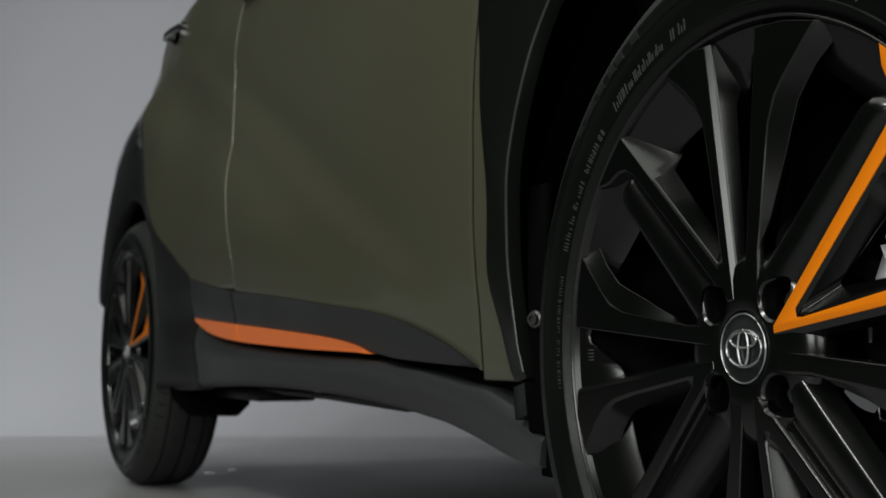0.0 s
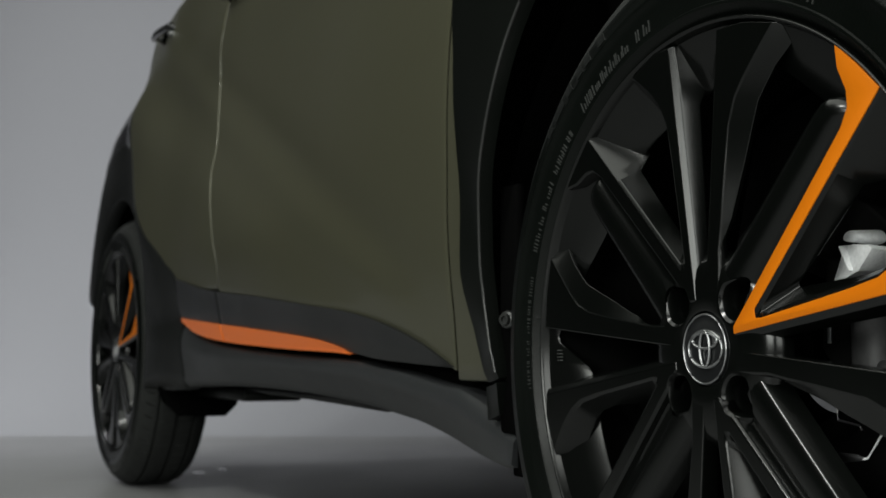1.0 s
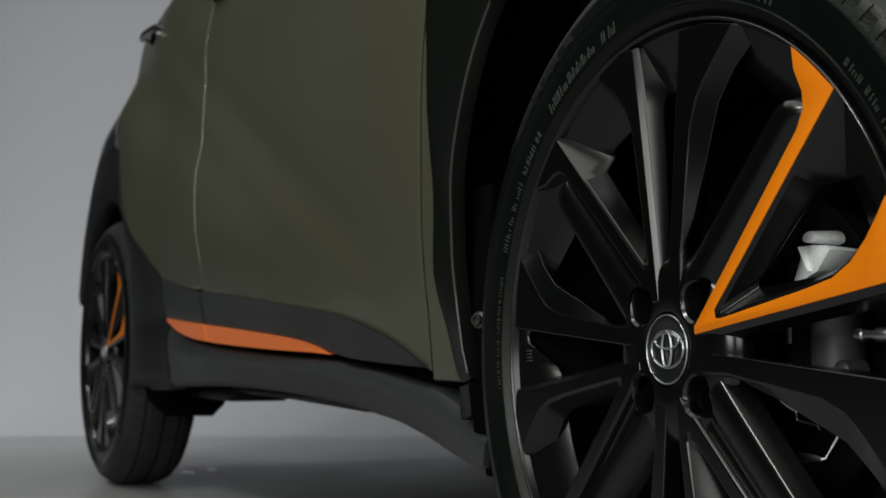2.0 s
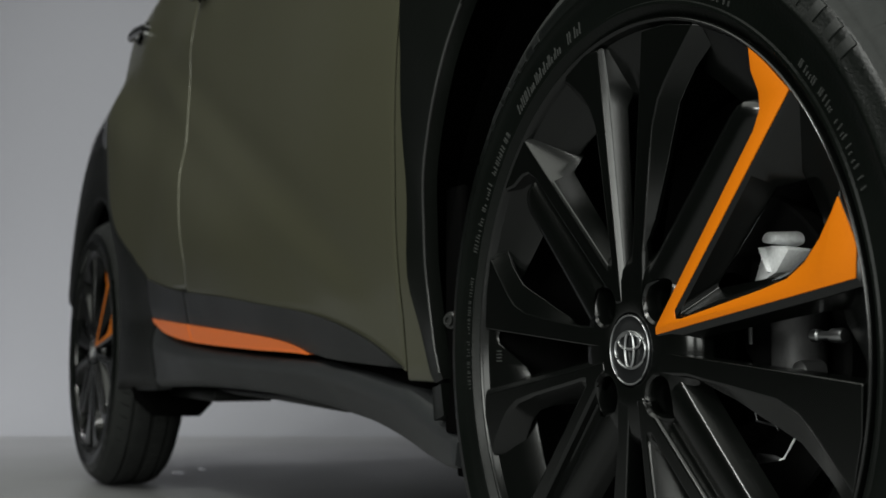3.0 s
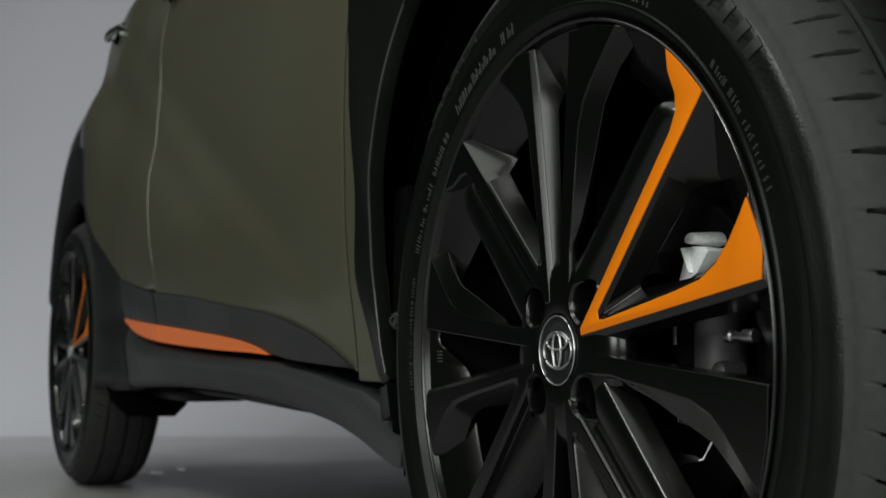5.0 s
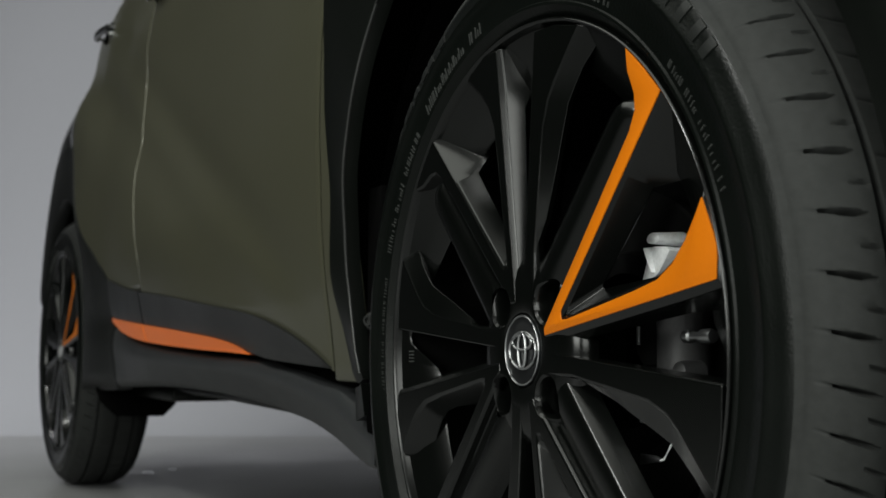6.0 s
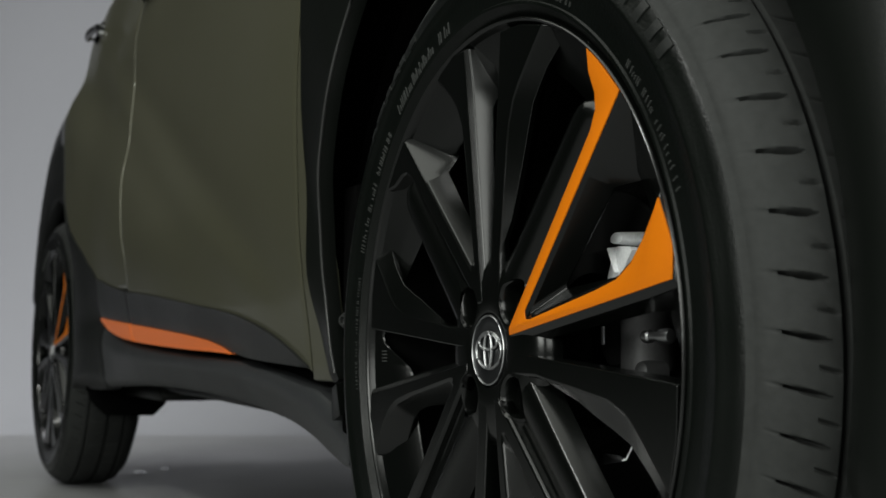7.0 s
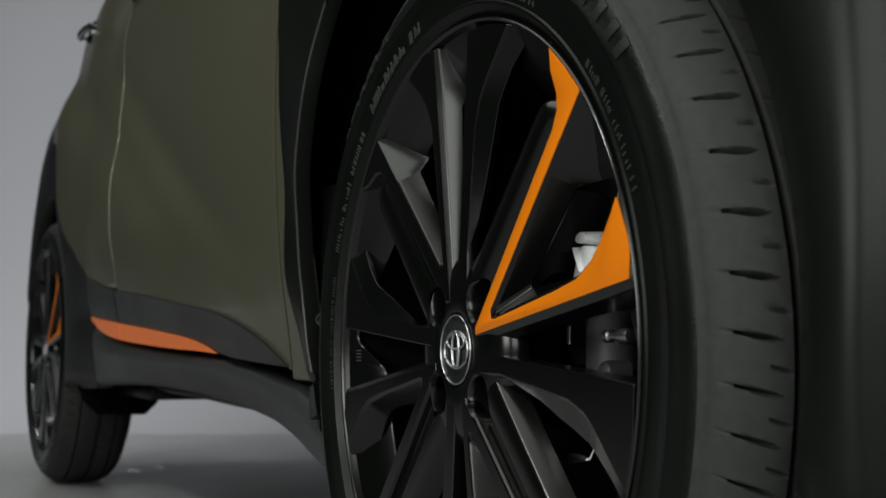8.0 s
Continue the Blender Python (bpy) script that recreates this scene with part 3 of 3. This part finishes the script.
BLADE_FOOT = [(0.030, 0.012, -0.0008), (0.2355, 0.024, -0.0185), (0.2345, 0.024, -0.050), (0.2215, 0.016, -0.098), (0.2105, 0.0105, -0.091), (0.198, 0.0088, -0.076), (0.187, 0.0083, -0.0665), (0.176, 0.008, -0.0575), (0.156, 0.008, -0.0495), (0.138, 0.008, -0.043),
              (0.116, 0.008, -0.034), (0.096, 0.007, -0.0275), (0.080, 0.004, -0.0205), (0.030, 0.010, -0.018)]
# the ledge beside the vee's upper arm: its section from the arm outwards (share of the width, depth), and its width along the arm
LEDGE_SECTION = [(0.0, 0.004), (0.06, 0.0070), (0.20, 0.0074), (0.32, 0.0052), (0.44, 0.0030), (0.60, 0.0020), (0.84, 0.0024), (0.965, 0.0034), (1.0, 0.0048), (1.10, 0.0125), (1.20, 0.0190), (1.08, 0.0230)]
LEDGE_WIDTH = [(-0.01, 0.044), (0.028, 0.0392), (0.126, 0.0338), (0.160, 0.0318), (0.172, 0.0280), (0.180, 0.0205), (0.184, 0.0120), (0.186, 0.004)]
# inner edge of the sloping rim round one quarter (degrees, radius)
RIM_EDGE = [(-45, 0.1985), (-32, 0.1985), (-22, 0.206), (-8, 0.222), (-2.4, 0.2300), (1.5, 0.2135), (5.7, 0.1985), (45, 0.1985)]
SLOT_PERIODS, SWAY, WAVES, WAVE_AT, TREAD_AT = 68, 0.0250, 7, 3.400, -0.1362


def tread_angle(a):
    """The tread blocks come in several lengths round the tyre."""
    return a + SWAY * math.sin(WAVES * (a - 0.0) + WAVE_AT) + TREAD_AT


def tyre_mesh():
    prof = [(0.243, 0.150), (0.250, 0.166), (0.285, 0.170), (0.312, 0.160), (0.326, 0.146), (0.3325, 0.130), (0.3328, 0.1265), (0.3250, 0.1260), (0.3250, 0.1190), (0.3330, 0.1185), (0.3335, 0.100),
            (0.3335, 0.0885), (0.3255, 0.0880), (0.3255, 0.0800), (0.3335, 0.0795), (0.3335, 0.060), (0.3330, 0.0415), (0.3325, 0.0405), (0.3255, 0.0400), (0.3255, 0.0350), (0.3318, 0.0345),
            (0.3310, 0.0325), (0.3300, 0.0300), (0.3285, 0.0272), (0.3265, 0.0235), (0.3240, 0.0195), (0.3212, 0.0155), (0.3185, 0.0120), (0.3165, 0.0095), (0.3140, 0.0070), (0.3115, 0.0048), (0.3085, 0.0028), (0.3050, 0.0012), (0.3035, 0.0010), (0.300, -0.0020),
            (0.294, -0.0045), (0.2865, -0.0060), (0.2840, -0.0075), (0.2815, -0.0075), (0.2795, -0.0060), (0.270, -0.0050), (0.262, -0.0035), (0.2565, -0.0030), (0.2555, -0.0045), (0.2535, -0.0045), (0.2520, -0.0025), (0.248, 0.0010), (0.2445, 0.0060), (0.242, 0.012)]
    inner = [-0.5, -0.44, -0.33, -0.22, -0.12, -0.075, -0.045, -0.02, 0.02, 0.045, 0.075, 0.12, 0.22, 0.33, 0.44]
    verts, faces = [], []
    k, per = len(prof), 2 * math.pi / SLOT_PERIODS
    for i in range(SLOT_PERIODS):
        for f in inner:
            a = (i + f) * per
            a = tread_angle(a)
            turn = a
            d = abs(f)
            e = min(abs(f - 0.5), abs(f + 0.5))
            for r, y in prof:
                a = turn - (0.8 * (y - 0.0165) if y < 0.045 else 0.023)
                cut = 0
                if 0.0040 < y < 0.0280:
                    wide = 0.048 * min(1, (y - 0.005) / 0.011) * min(1, (0.0295 - y) / 0.003)
                    cut = (0.001 + 0.013 * min(1, (y - 0.004) / 0.008)) * max(0, 1 - (d / max(wide, 0.021)) ** 3)
                if 0.0255 < y < 0.0340:
                    cut = max(cut, 0.003 * max(0, 1 - e / 0.06))
                if 0.085 < y < 0.12 or 0.05 < y < 0.078 or 0.13 < y < 0.15:
                    cut = max(cut, 0.004 * max(0, 1 - d / 0.06))
                verts.append(((r - cut) * math.cos(a), y, (r - cut) * math.sin(a)))
    n = SLOT_PERIODS * len(inner)
    for i in range(n):
        for j in range(k - 1):
            p, q = i * k + j, (i + 1) % n * k + j
            faces.append((p, q, q + 1, p + 1))
    me = mesh_of("tyre", verts, faces, RUBBER, 40)
    me.materials.append(TREAD)
    for p in me.polygons:
        c = p.center
        if math.hypot(c.x, c.z) > 0.2990 and -0.01 < c.y < 0.158:
            p.material_index = 1
    return me


def sidewall(r):
    return curve([(0.2525, -0.0030), (0.262, -0.0036), (0.270, -0.0050), (0.2795, -0.0062), (0.2865, -0.0060), (0.294, -0.0045), (0.300, -0.0020), (0.3035, 0.0008)], r)


def lettering(r, y, a0, a1, height, count, seed, lean=0.0):
    """Raised unreadable marks along an arc of the sidewall, as plain bars."""
    rnd = random.Random(seed)
    verts, faces = [], []
    count = int(count * 1.5)
    for i in range(count):
        a = radians(a0 + (a1 - a0) * (i + 0.5 + rnd.uniform(-0.3, 0.3)) / count)
        if rnd.random() < 0.16:
            continue
        w = radians(abs(a1 - a0)) / count * r * (0.16 if height < 0.01 else 0.30)
        h = height * rnd.choice((1, 1, 1, 0.6))
        b = len(verts)
        for dr in (0, h / 3, 2 * h / 3, h):
            rr = r + dr
            for du, dy in ((-w, 0.0004), (-w, -0.0009), (w, -0.0009), (w, 0.0004)):
                aa = a + (du + lean * dr) / r
                verts.append((rr * math.cos(aa), sidewall(rr) + dy, rr * math.sin(aa)))
        faces += [(b + 4 * q + j, b + 4 * q + (j + 1) % 4, b + 4 * q + 4 + (j + 1) % 4, b + 4 * q + 4 + j) for q in range(3) for j in range(4)] + [(b, b + 1, b + 2, b + 3), (b + 12, b + 13, b + 14, b + 15)]
    return verts, faces


def wheel_meshes():
    # tear-shaped pockets for the bolts
    cv, cf = [], []
    for q in range(4):
        drop = []
        for k in range(24):
            a = 2 * math.pi * k / 24
            r = 0.0138
            px, pz = r * math.cos(a), r * math.sin(a)
            if px > 0:
                px *= 1.0 + 0.42 * (px / r)
                pz *= 1.0 - 0.45 * (px / r / 1.42)
            drop.append((0.0485 + px, pz))
        drop = turned(drop, radians(46 + 90 * q))
        flare, neck = offset(drop, 0.0032), offset(drop, 0.0012)
        v, f = stacked([[(x, -0.02, z) for x, z in flare], [(x, 0.0014, z) for x, z in flare], [(x, 0.0030, z) for x, z in neck], [(x, 0.0062, z) for x, z in drop], [(x, 0.032, z) for x, z in drop]])
        cf += [tuple(i + len(cv) for i in face) for face in f]
        cv += v
    cutter = new("cutter", mesh_of("cutter", cv, cf, DARK))
    hub = mesh_of("hub", *lathe([(0, 0.06), (0.050, 0.06), (0.056, 0.040), (0.0735, 0.022), (0.0735, 0.0150), (0.0710, 0.0095), (0.0670, 0.0055), (0.061, 0.0026), (0.052, 0.0012), (0.0420, 0.0008), (0.0300, 0.0006), (0.0282, 0.0012), (0.0275, 0.0035), (0, 0.0035)], 72), SATIN, 30, 0, cutter)
    flat = lambda pts, y: [(x, y, z) for x, z in pts]

    def undercut(foot, d, drop):
        ring = offset([(x, z) for x, _, z in foot], d)
        return [(x, y + drop, z) for (x, z), (_, y, _) in zip(ring, foot)]
    chamfer = offset(VEE, [0.0046, 0.0056, 0.0050, 0.0030, 0.0015] + [0.0026] * 13 + [0.0018] * 6)
    chamfer[11:14] = [(0.0700, 0.0252), (0.0645, 0.0258), (0.0655, 0.0302)]
    vee = mesh_of("vee", *stacked([flat(VEE, 0.0), [(x, y, z) for (x, z), y in zip(chamfer, [0.0034, 0.0040, 0.0040, 0.0026] + [0.0017] * 20)], VEE_FOOT, undercut(VEE_FOOT, -0.0035, 0.003)]), SATIN, 12, 0.0009, cutter, 3, True)
    blade = mesh_of("blade", *stacked([flat(BLADE, 0.0008), flat(offset(BLADE, [-0.0008] + [0] * 2 + [-0.0018] * 11), 0.0022), BLADE_FOOT, undercut(BLADE_FOOT, 0.004, 0.006)]), SATIN, 12, 0.0012, cutter, 3, True)
    along, across = Vector((0.667, 0.745)), Vector((-0.745, 0.667))
    verts, faces, n = [], [], len(LEDGE_SECTION)
    for s, width in [(q, curve(LEDGE_WIDTH, q)) for q in (-0.01, 0.010, 0.028, 0.050, 0.080, 0.110, 0.140, 0.160, 0.168, 0.174, 0.179, 0.1825, 0.185, 0.186)]:
        sink = 0.012 * smooth((s - 0.168) / 0.018) ** 2
        for k, y in LEDGE_SECTION:
            p = Vector((0.0355, 0.016)) + along * s + across * width * k
            verts.append((p.x, y + sink * min(1, 2 * k), p.y))
    rows = len(verts) // n
    faces = [(i * n + j, i * n + j + 1, (i + 1) * n + j + 1, (i + 1) * n + j) for i in range(rows - 1) for j in range(n - 1)]
    ledge = mesh_of("ledge", verts, faces, SATIN, 50, 0, cutter)
    bpy.data.objects.remove(cutter)
    # the rim: a lip, a cone that slopes in to a wavy edge, and a shade-coloured barrel behind it
    verts, faces, turns = [], [], 240
    for i in range(turns):
        deg = 360 * i / turns
        edge = curve(RIM_EDGE, (deg + 45) % 90 - 45)
        slope = lambda r: 0.0055 + (0.2405 - r) * 0.46
        prof = [(0.2456, 0.0060), (0.2454, 0.0010), (0.2448, -0.0006), (0.2438, -0.0012), (0.2427, -0.0007), (0.2415, 0.0014), (0.2404, 0.0040), (0.2395, slope(0.2395)), ((0.2395 + edge) / 2, slope((0.2395 + edge) / 2)), (edge + 0.001, slope(edge + 0.001)), (edge, slope(edge) + 0.001), (edge + 0.002, slope(edge) + 0.004)]
        verts += [(r * math.cos(radians(deg)), y, r * math.sin(radians(deg))) for r, y in prof]
    n = len(prof)
    faces = [(i * n + j, (i + 1) % turns * n + j, (i + 1) % turns * n + j + 1, i * n + j + 1) for i in range(turns) for j in range(n - 1)]
    rim = mesh_of("rim", verts, faces, SATIN, 40)
    barrel = mesh_of("barrel", *lathe([(0.2390, 0.0085), (0.2340, 0.014), (0.2335, 0.050), (0.2250, 0.070), (0.2250, 0.130), (0.2300, 0.150), (0.2430, 0.158), (0.2450, 0.154), (0.2400, 0.140)], 96), INNER_SHADE, 40)
    cap = VEE
    accent = mesh_of("accent", *prism(cap, -0.0008, cap, 0.0012), ORANGE, 25, 0.0005)
    badge = mesh_of("centre_cap", *lathe([(0, 0.0022), (0.020, 0.0022), (0.0245, 0.0010), (0.0262, 0.0014), (0.0268, 0.004)], 56), BLACK)
    rings = []
    for cx, cz, a, b, y in ((0, 0, 0.0256, 0.0256, 0.0006), (0, 0, 0.0200, 0.0136, 0.0014), (0, 0.0003, 0.0058, 0.0132, 0.0008), (0, 0.0062, 0.0145, 0.0058, 0.0010)):
        pts = [(cx + a * math.cos(2 * math.pi * k / 40), y, cz + b * math.sin(2 * math.pi * k / 40)) for k in range(41)]
        rings.append((mesh_of("ring", *tube(pts, 0.0008 if a > 0.0201 else 0.0012, 6), CHROME), Matrix()))
    mark = joined("badge_ring", rings, CHROME, 60)
    letters = []
    for args in ((0.2595, -0.0040, 103, 128, 0.0085, 22, 1, -0.3), (0.2595, -0.0040, 133, 143, 0.006, 10, 2), (0.2595, -0.0040, 145, 160, 0.006, 14, 3), (0.2868, -0.0068, 108, 140, 0.0125, 6, 4, 0.3),
                 (0.2595, -0.0040, 165, 188, 0.004, 26, 5), (0.2600, -0.0040, 60, 78, 0.006, 16, 6), (0.2870, -0.0068, 30, 56, 0.012, 7, 7), (0.2600, -0.0040, 20, 42, 0.005, 20, 8), (0.2870, -0.0068, 230, 320, 0.012, 18, 9)):
        letters.append(mesh_of("sidewall_marking", *lettering(*args), EMBOSS if args[4] > 0.01 else PALE_MARKS))
    disc = mesh_of("brake_disc", *lathe([(0.06, 0.090), (0.075, 0.088), (0.078, 0.098), (0.122, 0.098), (0.124, 0.100), (0.124, 0.116), (0.07, 0.118)], 72), INNER_SHADE)
    # plate added to block light and the view through the wheel
    shield = mesh_of("blocking_plate", *lathe([(0.05, 0.122), (0.150, 0.122), (0.212, 0.134), (0.214, 0.138), (0.05, 0.130)], 64), DARK)
    nut = mesh_of("lug_bolt", *lathe([(0, 0.018), (0.007, 0.018), (0.0085, 0.020), (0.0085, 0.034)], 6), IRON)
    valve = mesh_of("valve_stem", *lathe([(0, 0.1695), (0.0036, 0.1700), (0.0042, 0.1715), (0.0042, 0.1765), (0.0030, 0.1775), (0.0028, 0.1870), (0.0044, 0.1880), (0.0048, 0.1960), (0.0040, 0.1985), (0, 0.1990)], 16), CHROME)
    dots = []
    for i in range(4):
        for r0, r1 in ((0.2255, 0.2290), (0.2298, 0.2308)):
            a = radians(180.2 + 0.75 * i)
            pts = [(r * math.cos(a), slope(r) - 0.0002, r * math.sin(a)) for r in (r0, r1)]
            dots.append((mesh_of("dot", *tube(pts, 0.0006, 6), PALE_MARKS), Matrix()))
    casting = joined("casting_mark", dots, PALE_MARKS)
    return dict(casting=casting, shield=shield, rim=rim, barrel=barrel, hub=hub, spoke=vee, ledge=ledge, blade=blade, accent=accent, badge=badge, mark=mark, letters=letters, disc=disc, nut=nut, valve=valve, tyre=tyre_mesh())


def caliper(owner):
    # the body: a casting coloured dark for shade, with a lighter round cylinder end
    near = [(0.052, 0.022), (0.084, 0.028), (0.090, 0.012), (0.090, -0.010), (0.060, -0.012), (0.050, 0.0)]
    c = part("caliper", mesh_of("caliper", *prism(near, 0.066, offset(near, -0.003), 0.13), INNER_SHADE, bevel=0.004), owner, "cast brake caliper coloured dark for the shade inside the wheel")
    part("cylinder", mesh_of("cylinder", *tube([(0.0992, 0.075, 0.032), (0.0992, 0.075, 0.010), (0.0992, 0.075, -0.014)], 0.019, 24), GUNMETAL), c, "grey machined caliper cylinder")
    part("bleed_screw", mesh_of("bleed_screw", *tube([(0.0690, 0.0575, 0.017), (0.0690, 0.0575, 0.011), (0.0690, 0.0575, 0.004)], 0.0016, 8), STEEL), c, "small steel bleed screw")
    # bare aluminium bracket in two facets under a rounded cap
    web = [(0.0755, 0.0475), (0.0920, 0.0485), (0.1095, 0.0525), (0.1250, 0.0670), (0.1200, 0.0700), (0.1030, 0.0715), (0.0890, 0.0712)]
    part("bracket", mesh_of("bracket", *prism(web, [0.056, 0.052, 0.047, 0.045, 0.046, 0.048, 0.054], offset(web, -0.002), 0.085), CAST, bevel=0.0014), c, "bare cast aluminium bracket")
    rib = [(0.0908, 0.0710), (0.0925, 0.0710), (0.1015, 0.0535), (0.0998, 0.0530)]
    part("bracket_rib", mesh_of("bracket_rib", *prism(rib[::-1], 0.0468, offset(rib[::-1], 0.001), 0.056), CAST, bevel=0.0012), c, "raised rib of the bracket")
    cap = [(0.1045 + 0.0074 * math.cos(2 * math.pi * k / 20), 0.0755 + (0.0052 if math.sin(2 * math.pi * k / 20) > 0 else 0.0026) * math.sin(2 * math.pi * k / 20)) for k in range(20)]
    part("bracket_lug", mesh_of("bracket_lug", *prism(cap, 0.046, offset(cap, 0.0015), 0.070), CAST, bevel=0.0015), c, "bare cast aluminium lug")
    part("pin_boot", mesh_of("pin_boot", *lathe([(0, 0.046), (0.004, 0.0465), (0.0075, 0.049), (0.0085, 0.054), (0.0085, 0.066)], 18), GUNMETAL), c, "round grey pin boot", pose(0.1285, 0, -0.0150))
    part("clip", mesh_of("clip", *tube([(0.112, 0.045, -0.0735), (0.116, 0.045, -0.0725), (0.123, 0.045, -0.064), (0.1305, 0.045, -0.0545)], 0.0008, 6), CAST), c, "thin bent wire clip")
    end = [(0.0875, -0.0785), (0.0885, -0.0705), (0.1050, -0.0705), (0.1130, -0.0722), (0.1130, -0.0745), (0.1050, -0.0755)]
    part("clip_end", mesh_of("clip_end", *prism(end[::-1], 0.0445, offset(end[::-1], -0.0005), 0.0475), STEEL, bevel=0.0006), c, "flat steel clip end")
    part("spring", mesh_of("spring", *tube([(0.088, 0.045, -0.0400), (0.0883, 0.045, -0.0440), (0.0891, 0.045, -0.0487), (0.109, 0.045, -0.0512), (0.1115, 0.045, -0.0540)], 0.0008, 6), STEEL), c, "thin bent spring")


def wheels():
    g = wheel_meshes()
    for x, y, turn, spin in ((0, 0, 0, 0), (-WHEELBASE, 0.0, 1.8, 0), (0, WIDTH, 180, 0), (-WHEELBASE, WIDTH, 180, 0)):
        w = part("wheel", g["rim"], car, "satin black multi-spoke alloy wheel", pose(x, y, HUB_Z, 0, spin, turn))
        part("hub", g["hub"], w)
        part("barrel", g["barrel"], w, "inside of the rim, coloured near-black for shade")
        for q in range(4):
            m = Matrix.Rotation(-radians(90 * q), 4, "Y")
            part("ledge", g["ledge"], part("vee_spoke", g["spoke"], w, "", m))
            part("blade_spoke", g["blade"], w, "", m)
        part("tyre", g["tyre"], w, "black rubber road tyre")
        for me in g["letters"]:
            tagged(part("sidewall_marking", me, w, "raised moulded sidewall marking"), kind="stuff")
        tagged(part("casting_mark", g["casting"], w, "tiny raised casting marks inside the rim"), kind="stuff")
        part("accent", g["accent"], w, "flat orange lacquered spoke accent")
        cap = part("centre_cap", g["badge"], w, "black centre cap with bright ring")
        part("brake_disc", g["disc"], w, "steel brake disc coloured near-black for shade")
        part("blocking_plate", g["shield"], w, "black plate added behind the brake to block light")
        part("valve_stem", g["valve"], w, "metal valve stem", pose(0, 0.024, 0.0085, 0, 0, -90))
        part("badge_ring", g["mark"], w, "bright satin chrome badge rings")
        for q in range(4):
            a = radians(46 + 90 * q)
            part("lug_bolt", g["nut"], w, "", pose(0.047 * math.cos(a), 0, 0.047 * math.sin(a)))
        caliper(w)


front_door, rear_door = doors()
handle(front_door, -1.375, 0.985)
handle(rear_door, -2.13, 1.085)
sill()
front_wing()
rear_quarter()
liner("front_liner", ARCH_X, ARCH_R + 0.004, 0.040)
liner("rear_liner", REAR_X, REAR_ARCH + 0.004, 0.012)
shell()
wheels()


# bright marks on the floor, made as thin shiny discs
def scrap(x, y, length, turn):
    ob = new("floor_mark", mesh_of("floor_mark", *lathe([(0, -0.003), (0.35, -0.0028), (0.5, 0)], 14), FLOOR_MARK))
    ob.matrix_world = pose(x, y, 0, 0, 0, turn) @ Matrix.Diagonal((length, length * 0.5, 1, 1)) @ pose(0, 0, 0, -90)
    tagged(ob, "thin shiny disc for a bright mark on the studio floor", "scrap", "scraps on the floor")


scrap(-2.637, 0.269, 0.055, 20)
scrap(-2.708, 0.353, 0.045, 5)
screw = part("screw", mesh_of("screw", *lathe([(0, -0.004), (0.003, -0.004), (0.0035, -0.007), (0.0055, -0.007), (0.006, -0.003), (0.0085, -0.002), (0.0092, 0.001)], 24), LIP), car, "small steel screw with washer", pose(-0.342, 0.017, 0.3635, 0, 0, 25))
part("liner_flange", mesh_of("liner_flange", *box(-0.366, -0.328, 0.020, 0.030, 0.25, 0.50), DARK, bevel=0.004), car, "dark liner flange")
part("end_flap", mesh_of("end_flap", *box(-0.350, -0.316, 0.026, 0.036, 0.208, 0.300), DARK, bevel=0.003), car, "black rubber flap behind the sill's end")
